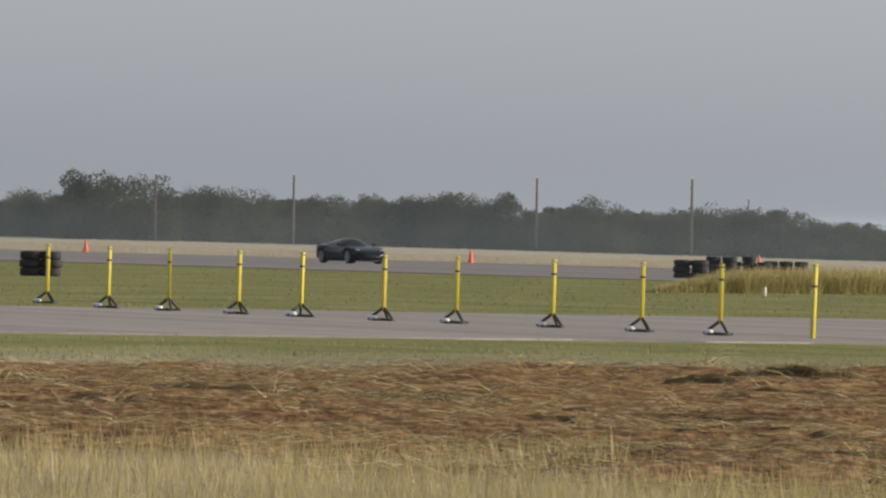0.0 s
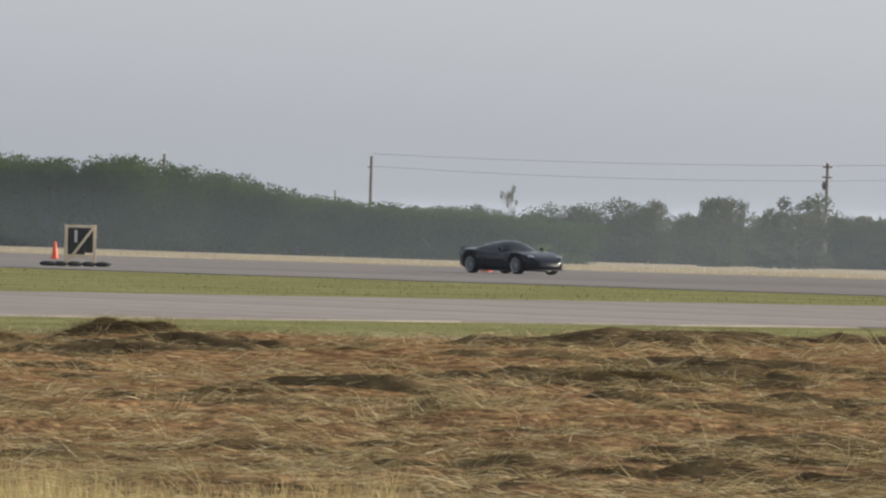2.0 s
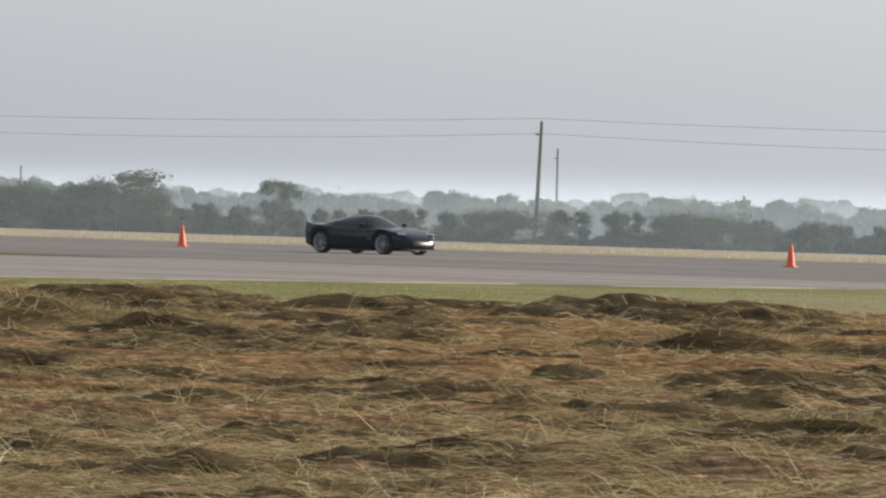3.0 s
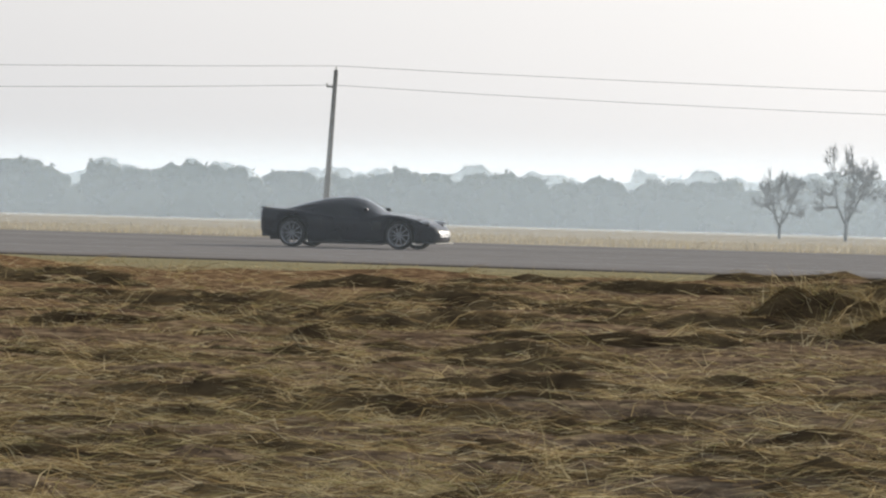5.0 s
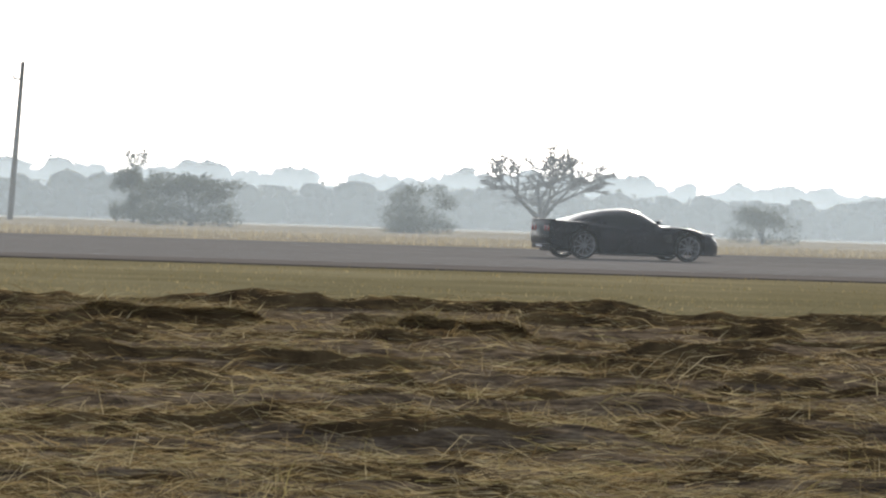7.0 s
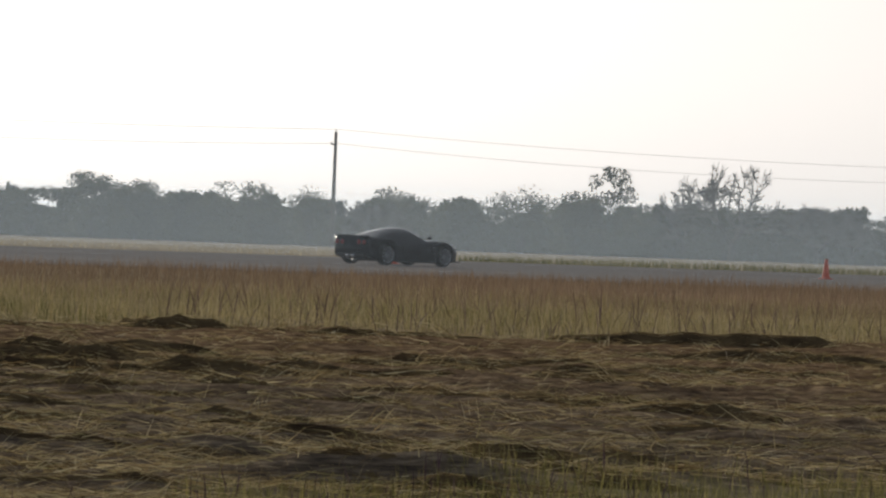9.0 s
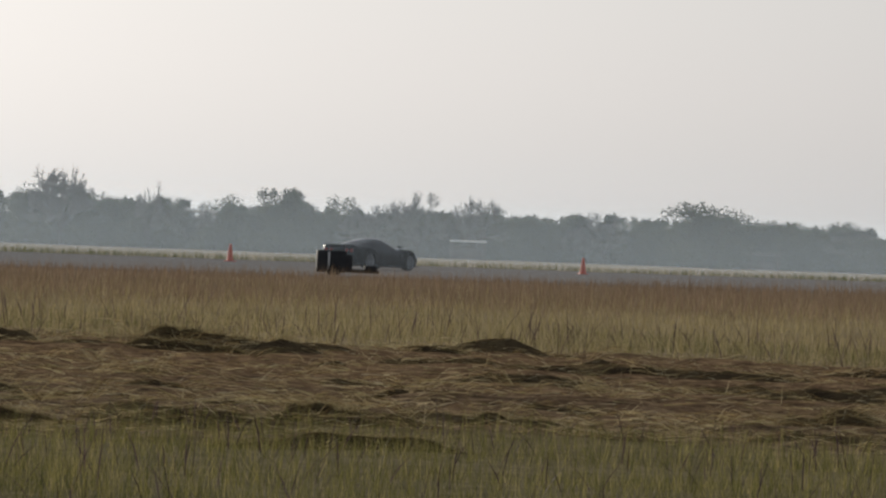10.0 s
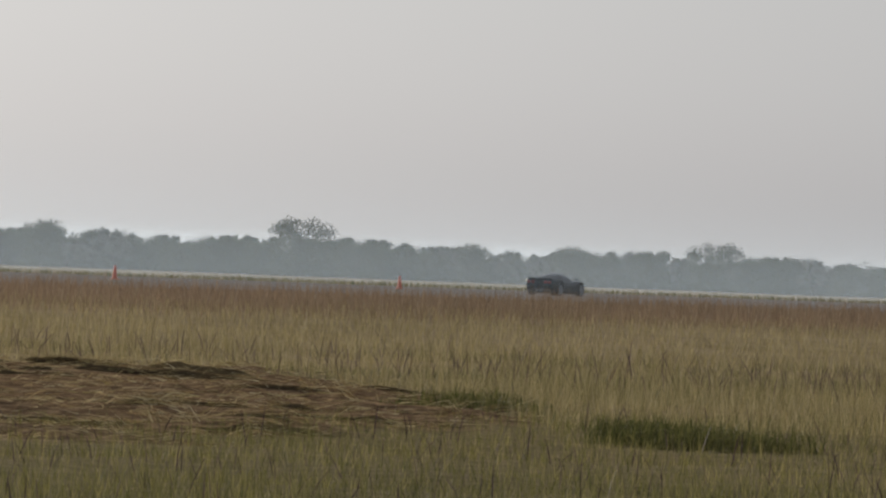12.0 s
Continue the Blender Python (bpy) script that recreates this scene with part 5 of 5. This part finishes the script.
def straw_wisps():
    """Loose wisps raked together: each a bundle of bent stalks that fan out from one spot."""
    rng = np.random.default_rng(77)
    x, y, r = scatter(24000, -67, 66, 42, 178, rng)
    b = np.degrees(np.arctan2(x, y))
    thick = 0.35 + 0.65 * step(b, -60, -48) - 0.6 * step(b, -25, 10)
    keep = (hay_mask(x, y) > 0.6) & off_pavement(x, y) & (value_noise(x * 0.2 + 31, y * 0.2) * thick > 0.55 * rng.random(len(x)))
    x, y, r = x[keep], y[keep], r[keep]
    n, each = len(x), 15
    k = np.repeat(np.arange(n), each)
    m = n * each
    size = rng.uniform(0.6, 1.6, n) * (0.6 + r / 200)
    heading = -np.arctan2(x, y) + np.where(rng.random(n) < 0.5, 0, math.pi) + rng.normal(0, 0.45, n)
    lift = rng.uniform(0.1, 0.75, n)
    px, py = x[k] + rng.normal(0, 0.07, m) * size[k], y[k] + rng.normal(0, 0.05, m)
    blade_mesh("straw_wisps", px, py, height(px, py) - 0.01, rng.uniform(0.18, 0.42, m) * size[k], rng.uniform(0.003, 0.0065, m) * (0.6 + r[k] / 90), np.clip(lift[k] + rng.normal(0, 0.2, m), 0.02, 1.3), rng.uniform(0.3, 0.9, m), STRAW, "curved wisps of pale straw standing off the stubble", rng, "hay", heading=heading[k] + rng.normal(0, 0.25, m))


cut_hay()
hay_swaths()
straw_wisps()


def tuft_rule(x, y, u):
    """Ragged tufts on the crests of the swaths."""
    b, r = polar(x, y)
    dx, dy = x / r * 0.5, y / r * 0.5
    rise = height(x, y) - 0.5 * (height(x + dx, y + dy) + height(x - dx, y - dy))
    return (hay_mask(x, y) > 0.3) & (u < np.clip(rise * 9, 0, 1))


standing_grass("near_dry_grass", 130000, -67, -43, 36, 76, near_rule, (0.16, 0.42), (0.004, 0.008), GOLD, "pale dry standing grass in front of the hay", 31, joints=1)
standing_grass("near_green_grass", 220000, 38, 69, 36, 112, near_rule, (0.12, 0.32), (0.003, 0.006), GREENISH, "green and straw-coloured standing grass", 32, joints=1)
standing_grass("lush_grass", 170000, 40, 69, 36, 105, lambda x, y, u: near_rule(x, y, u) & (value_noise(x * 0.3 + 20, y * 0.3) > u * 0.8), (0.10, 0.3), (0.003, 0.007), TUSSOCK, "lush green grass in front of the hay", 44, joints=1)
standing_grass("weed_stems", 2800, 42, 69, 45, 110, lambda x, y, u: near_rule(x, y, u * 0.5), (0.25, 0.45), (0.006, 0.011), WEED, "dark purple weed stems among grass", 33, (0.0, 0.3))
standing_grass("far_weed_stems", 1700, 44, 68, 120, 150, lambda x, y, u: beyond_hay(x, y), (0.4, 0.65), (0.006, 0.01), WEED, "dark weed stems along the mown edge", 34, (0.0, 0.3))
standing_grass("golden_grass", 420000, 38, 69, 95, 330, lambda x, y, u: beyond_hay(x, y) & (y < 122 + 25 * value_noise(x * 0.06, y * 0.06)) & (u < 0.25 + step(x, 70, 120)), (0.16, 0.38), (0.003, 0.006), MEADOW, "tall golden grass beside the mown hay", 35, joints=1)
standing_grass("russet_grass", 420000, 40, 70, 150, 480, lambda x, y, u: (y > 100) & (y < 162) & (u < step(x, 90, 170) * step(y, 96, 128)), (0.28, 0.6), (0.004, 0.008), RUSSET, "reddish brown seeding grass near the runway", 36, joints=1, shape=lambda x, y: 0.85 + 0.6 * step(x, 190, 300))
standing_grass("strip_grass", 170000, -47, 44, 110, 200, lambda x, y, u: beyond_hay(x, y) & (u < 1 - 0.7 * step(x, 60, 130)), (0.03, 0.09), (0.006, 0.011), MEADOW, "short faded grass between hay and runway", 37, joints=1)
standing_grass("west_lawn", 70000, -68, -43, 120, 420, lambda x, y, u: (x < TAXI_WEST) & (y < RUNWAY_NEAR), (0.03, 0.09), (0.012, 0.02), LAWN, "short mown green grass between the pavements", 38, joints=1)
standing_grass("taxiway_verge", 40000, -68, -44, 100, 172, lambda x, y, u: beyond_hay(x, y) & (x > TAXI_EAST), (0.03, 0.09), (0.006, 0.012), GREENISH, "short green verge beside the taxiway", 39, joints=1)
standing_grass("runway_verge", 260000, 46, 69, 300, 660, lambda x, y, u: (y > RUNWAY_FAR + 0.3) & (y < RUNWAY_FAR + 9) & (value_noise(x * 0.05 + 3, y * 0.2) > 0.4 * u), (0.2, 0.4), (0.007, 0.012), TUSSOCK, "dark green verge along the far runway edge", 47, joints=1)
standing_grass("far_dry_grass", 260000, -68, 69, 226, 800, lambda x, y, u: (y > RUNWAY_FAR) & (y < 330) & (u < 1.1 - step(y, 222, 330)), (0.10, 0.26), (0.006, 0.010), DRY, "pale dry grass beyond the runway", 40, joints=1)


standing_grass("hay_tufts", 300000, -67, 68, 44, 180, tuft_rule, (0.12, 0.3), (0.003, 0.006), STRAW, "ragged straw tufts on the raked swaths", 51, (0.5, 1.2), joints=1, lean=(0.25, 1.2))


def island_rule(x, y, u):
    """The long tuft of uncut grass in front of the tyre wall."""
    b, r = polar(x, y)
    t = (b + 59.75) / 3.3
    front = 261 + 33 * t + (value_noise(x, y) - 0.5) * 2
    return (t > 0) & (t < 1) & (r > front) & (r < front + 2 + 12 * np.sqrt(np.clip(4 * t * (1 - t), 0, 1)))


def island_height(x, y):
    t = np.clip((polar(x, y)[0] + 59.75) / 3.3, 0, 1)
    return np.clip(step(t, -0.12, 0.22) * (1 - 0.85 * step(t, 0.72, 1.0)), 0.15, 1)


standing_grass("uncut_grass", 170000, -60, -56.2, 255, 315, island_rule, (0.65, 1.0), (0.004, 0.008), GREENISH, "tall uncut golden-green grass in front of tyres", 41, (0.2, 0.7), even=0.8, shape=island_height)
standing_grass("uncut_dry_grass", 150000, -60, -56.2, 255, 315, lambda x, y, u: island_rule(x, y, u) & (u < 1.1 - step(polar(x, y)[0], -59, -56)), (0.75, 1.15), (0.004, 0.008), GOLD, "tall uncut pale grass in front of tyres", 42, (0.2, 0.7), even=0.8, shape=island_height)


standing_grass("bank_grass", 60000, -47.5, -46.3, 395, 450, lambda x, y, u: (np.abs(y - 298) < 5) & (u < 0.9), (0.35, 0.75), (0.006, 0.01), DRY, "pale dry grass on a low bank", 45, (0.2, 0.8), joints=1)

TUSSOCKS = [(92.6, 44.1, 1.0), (93.4, 44.3, 0.7), (91.9, 43.9, 0.6), (82.0, 36.6, 1.0), (81.2, 35.8, 0.9), (83.0, 37.4, 0.8), (66.5, 52.0, 0.6)]


def tussock_rule(x, y, u):
    thick = np.zeros(len(x))
    for tx, ty, size in TUSSOCKS:
        thick = np.maximum(thick, 1.15 - (np.hypot(x - tx, y - ty) / (size * (0.55 + 0.9 * value_noise(x * 1.3, y * 1.3)))) ** 2)
    return u < thick


standing_grass("edge_greens", 130000, 40, 69, 96, 160, lambda x, y, u: beyond_hay(x, y) & (value_noise(x * 0.25 + 40, y * 0.25) > 0.45 + 0.4 * u), (0.14, 0.34), (0.004, 0.008), TUSSOCK, "dark green patches in tall meadow grass", 46, joints=1)
standing_grass("green_tussocks", 300000, 57, 68, 78, 125, tussock_rule, (0.22, 0.48), (0.005, 0.01), TUSSOCK, "dark green tussocks of lush grass", 43, (0.2, 0.9))


# ---- heaps of raked hay ----
def hay_heap(seed):
    rng = np.random.default_rng(seed)
    heap = thing("hay_heap", pose(0, 0, -50), "shaggy heap of raked hay on the stubble", "hay heap", "hay heaps")
    bm = bmesh.new()
    n, m = 20, 7
    rings = []
    lump = [(rng.uniform(-0.42, 0.42), rng.uniform(-0.16, 0.16), rng.uniform(0.3, 1.0), rng.uniform(0.14, 0.3)) for _ in range(8)]
    peak = lambda px, py: max(h * math.exp(-((px - a) ** 2 + (py - b) ** 2) / (s * s)) for a, b, h, s in lump)
    for j in range(m + 1):
        q = 1 - j / m
        rings.append([])
        for k in range(n):
            a = k * math.tau / n
            px, py = 0.56 * q * math.cos(a), 0.5 * q * math.sin(a)
            z = peak(px, py) * (1 - q ** 5) - 0.12 * q * q + noise.noise(Vector((px * 9, py * 9, seed))) * 0.06 * (1 - q)
            rings[-1].append(bm.verts.new((px, py, z)))
    for a, b in zip(rings, rings[1:]):
        for k in range(n):
            bm.faces.new((a[k], a[(k + 1) % n], b[(k + 1) % n], b[k]))
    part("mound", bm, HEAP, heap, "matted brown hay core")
    c = 6000
    ang, rad = rng.uniform(0, math.tau, c), np.sqrt(rng.random(c)) * 0.56
    x, y = rad * np.cos(ang), rad * np.sin(ang) * 0.9
    # most straw left off the near side, so the dark core mimics shade
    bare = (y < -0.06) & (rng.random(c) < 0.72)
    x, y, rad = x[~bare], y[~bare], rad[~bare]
    c = len(x)
    q = rad / 0.56
    z = np.array([peak(a, b) for a, b in zip(x, y)]) * (1 - q ** 5) - 0.12 * q * q
    proud = rng.random(c) < 0.3
    blade_mesh("loose_straw", x, y, z - 0.02, np.where(proud, rng.uniform(0.2, 0.62, c), rng.uniform(0.10, 0.32, c)), rng.uniform(0.003, 0.008, c), np.where(proud, rng.uniform(0.5, 1.4, c), rng.uniform(-0.5, 0.5, c)), rng.uniform(0.2, 1.0, c), STRAW, "", rng, parent=heap, joints=1)
    return heap


HEAPS = [hay_heap(s) for s in range(5)]
LAID = set()
# east, north, width, height
WEST_HEAPS = [
    (-92.0, 55.9, 0.8, 0.29), (-57.3, 32.9, 0.6, 0.14), (-74.4, 50.4, 0.7, 0.14), (-78.9, 50.3, 0.6, 0.28), (-59.5, 39.1, 0.9, 0.26), (-98.3, 68.1, 1.4, 0.36),
    (-102.7, 69.7, 1.6, 0.30), (-89.6, 58.0, 0.6, 0.21), (-58.8, 38.9, 0.8, 0.28), (-105.2, 76.0, 1.3, 0.33), (-71.2, 52.8, 0.7, 0.12), (-62.7, 49.2, 0.6, 0.29),
    (-90.7, 69.7, 0.9, 0.20), (-61.8, 48.5, 0.6, 0.21), (-74.8, 61.6, 1.6, 0.31), (-81.0, 77.5, 2.5, 0.52), (-81.7, 80.9, 1.7, 0.46), (-54.9, 50.6, 1.2, 0.30),
    (-55.0, 54.0, 1.3, 0.23), (-83.9, 82.9, 1.4, 0.39), (-77.3, 78.5, 1.3, 0.37), (-68.1, 78.4, 1.9, 0.38), (-41.9, 50.0, 1.4, 0.33), (-67.8, 92.6, 1.9, 0.50),
]
NORTH_HEAPS = [
    (-57.9, 85.0, 0.9, 0.55), (-25.5, 105.2, 1.5, 0.69), (-21.3, 93.0, 1.7, 0.51), (-22.3, 108.4, 2.0, 0.41), (-15.8, 78.6, 0.8, 0.59), (-11.0, 56.1, 1.0, 0.36),
    (-19.9, 118.5, 1.7, 0.48), (-9.8, 72.4, 0.7, 0.49), (-18.7, 121.4, 1.2, 0.53), (-14.3, 109.1, 1.8, 0.57), (-6.7, 56.1, 1.2, 0.47), (-10.6, 106.3, 1.1, 0.64),
    (-3.6, 95.2, 1.1, 0.51), (0.3, 91.7, 1.2, 0.55), (3.7, 110.3, 1.3, 0.44), (4.7, 68.3, 2.0, 0.28), (6.6, 77.3, 0.5, 0.31), (7.3, 107.7, 1.4, 0.36),
    (12.3, 115.9, 1.4, 0.47), (16.5, 101.0, 2.1, 0.53), (17.1, 86.3, 1.2, 0.35), (26.8, 96.4, 2.1, 0.33), (23.3, 78.1, 0.7, 0.23), (28.9, 91.3, 1.5, 0.36),
]
EAST_HEAPS = [
    (33.8, 77.5, 1.3, 0.34), (36.2, 76.8, 1.4, 0.34), (36.4, 73.8, 1.4, 0.41), (37.2, 72.8, 1.7, 0.71), (38.2, 72.0, 1.6, 0.30), (28.5, 57.9, 0.6, 0.30),
    (29.5, 57.0, 0.5, 0.32), (57.5, 96.8, 1.1, 0.38), (51.7, 81.2, 1.0, 0.39), (96.5, 83.6, 2.1, 0.26), (63.1, 52.3, 0.9, 0.21), (58.2, 46.0, 0.6, 0.18),
    (90.6, 68.7, 1.2, 0.26), (95.2, 71.9, 1.2, 0.38), (65.6, 45.8, 0.5, 0.16), (71.6, 45.9, 0.7, 0.22), (63.7, 46.5, 0.5, 0.24), (57.1, 41.5, 1.1, 0.13),
    (69.6, 44.6, 0.7, 0.21), (81.1, 46.7, 0.8, 0.21), (65.1, 40.0, 0.6, 0.18), (73.8, 42.6, 0.6, 0.18), (83.4, 43.8, 0.5, 0.16), (110.7, 59.3, 0.9, 0.20),
]
BANK_HEAPS = [(-166, 153, 1.5, 0.10), (-163, 155, 1.1, 0.08)]
# long ridges: bearing, distance, width, height
RIDGES = [(-8.6, 55, 1.1, 0.2), (-8.0, 54, 1.0, 0.22), (-5.75, 55, 1.2, 0.24), (-5.2, 56, 1.0, 0.2), (-9.2, 100, 1.7, 0.3), (-8.4, 99, 2.0, 0.34), (-6.3, 100, 1.4, 0.26),
          (-10.5, 127, 2.4, 0.4), (-9.6, 126, 2.0, 0.36), (-7.5, 128, 2.2, 0.4), (25.4, 65, 1.5, 0.2), (26.1, 66, 0.8, 0.3), (27.4, 65, 0.8, 0.28), (23.5, 91, 1.5, 0.33)]
RIDGES = [(r * math.sin(radians(b)), r * math.cos(radians(b)), w, h) for b, r, w, h in RIDGES]
for x, y, w, h in WEST_HEAPS + NORTH_HEAPS + EAST_HEAPS + BANK_HEAPS + RIDGES:
    proto = random.choice(HEAPS)
    base = float(land(np.array([x], float), np.array([y], float))[0]) + 0.05
    m = Matrix.Translation((x, y, base - 0.04)) @ Matrix.Rotation(-math.atan2(x, y) + random.uniform(-0.3, 0.3), 4, "Z") @ Matrix.Diagonal((w * 1.75, w * 1.0, h * 0.95, 1))
    set_down(proto, m, LAID)

# patterns that found no place are not kept
for pattern in HEAPS + [tree for trees in PROTOTYPES.values() for tree in trees]:
    if pattern not in LAID and pattern not in PLANTED:
        for piece in list(pattern.children):
            bpy.data.objects.remove(piece)
        bpy.data.objects.remove(pattern)


# ---- what moves ----
def motions():
    run = [(0.0, -363.9), (0.5, -334.9), (1.0, -305.9), (1.5, -276.0), (2.0, -244.9), (2.5, -214.0), (3.0, -183.1), (3.5, -151.7), (4.0, -120.6), (4.5, -89.7), (5.0, -58.9), (5.5, -27.9), (6.0, 3.3), (6.5, 34.6), (7.0, 66.6), (7.5, 98.7), (8.0, 131.4), (8.5, 164.8), (9.0, 199.0), (9.5, 233.9), (10.0, 269.9), (10.5, 306.2), (11.0, 343.1), (11.5, 381.1), (12.0, 420.1)]
    walk(CAR, [(t, pose(x, 195, 0.035)) for t, x in run])
    for wheel in WHEELS:
        place = wheel.matrix_basis.translation.copy()
        walk(wheel, [(k / 10, pose(place.x, place.y, place.z, 0, 77.0 * k, 0)) for k in range(121)])


motions()
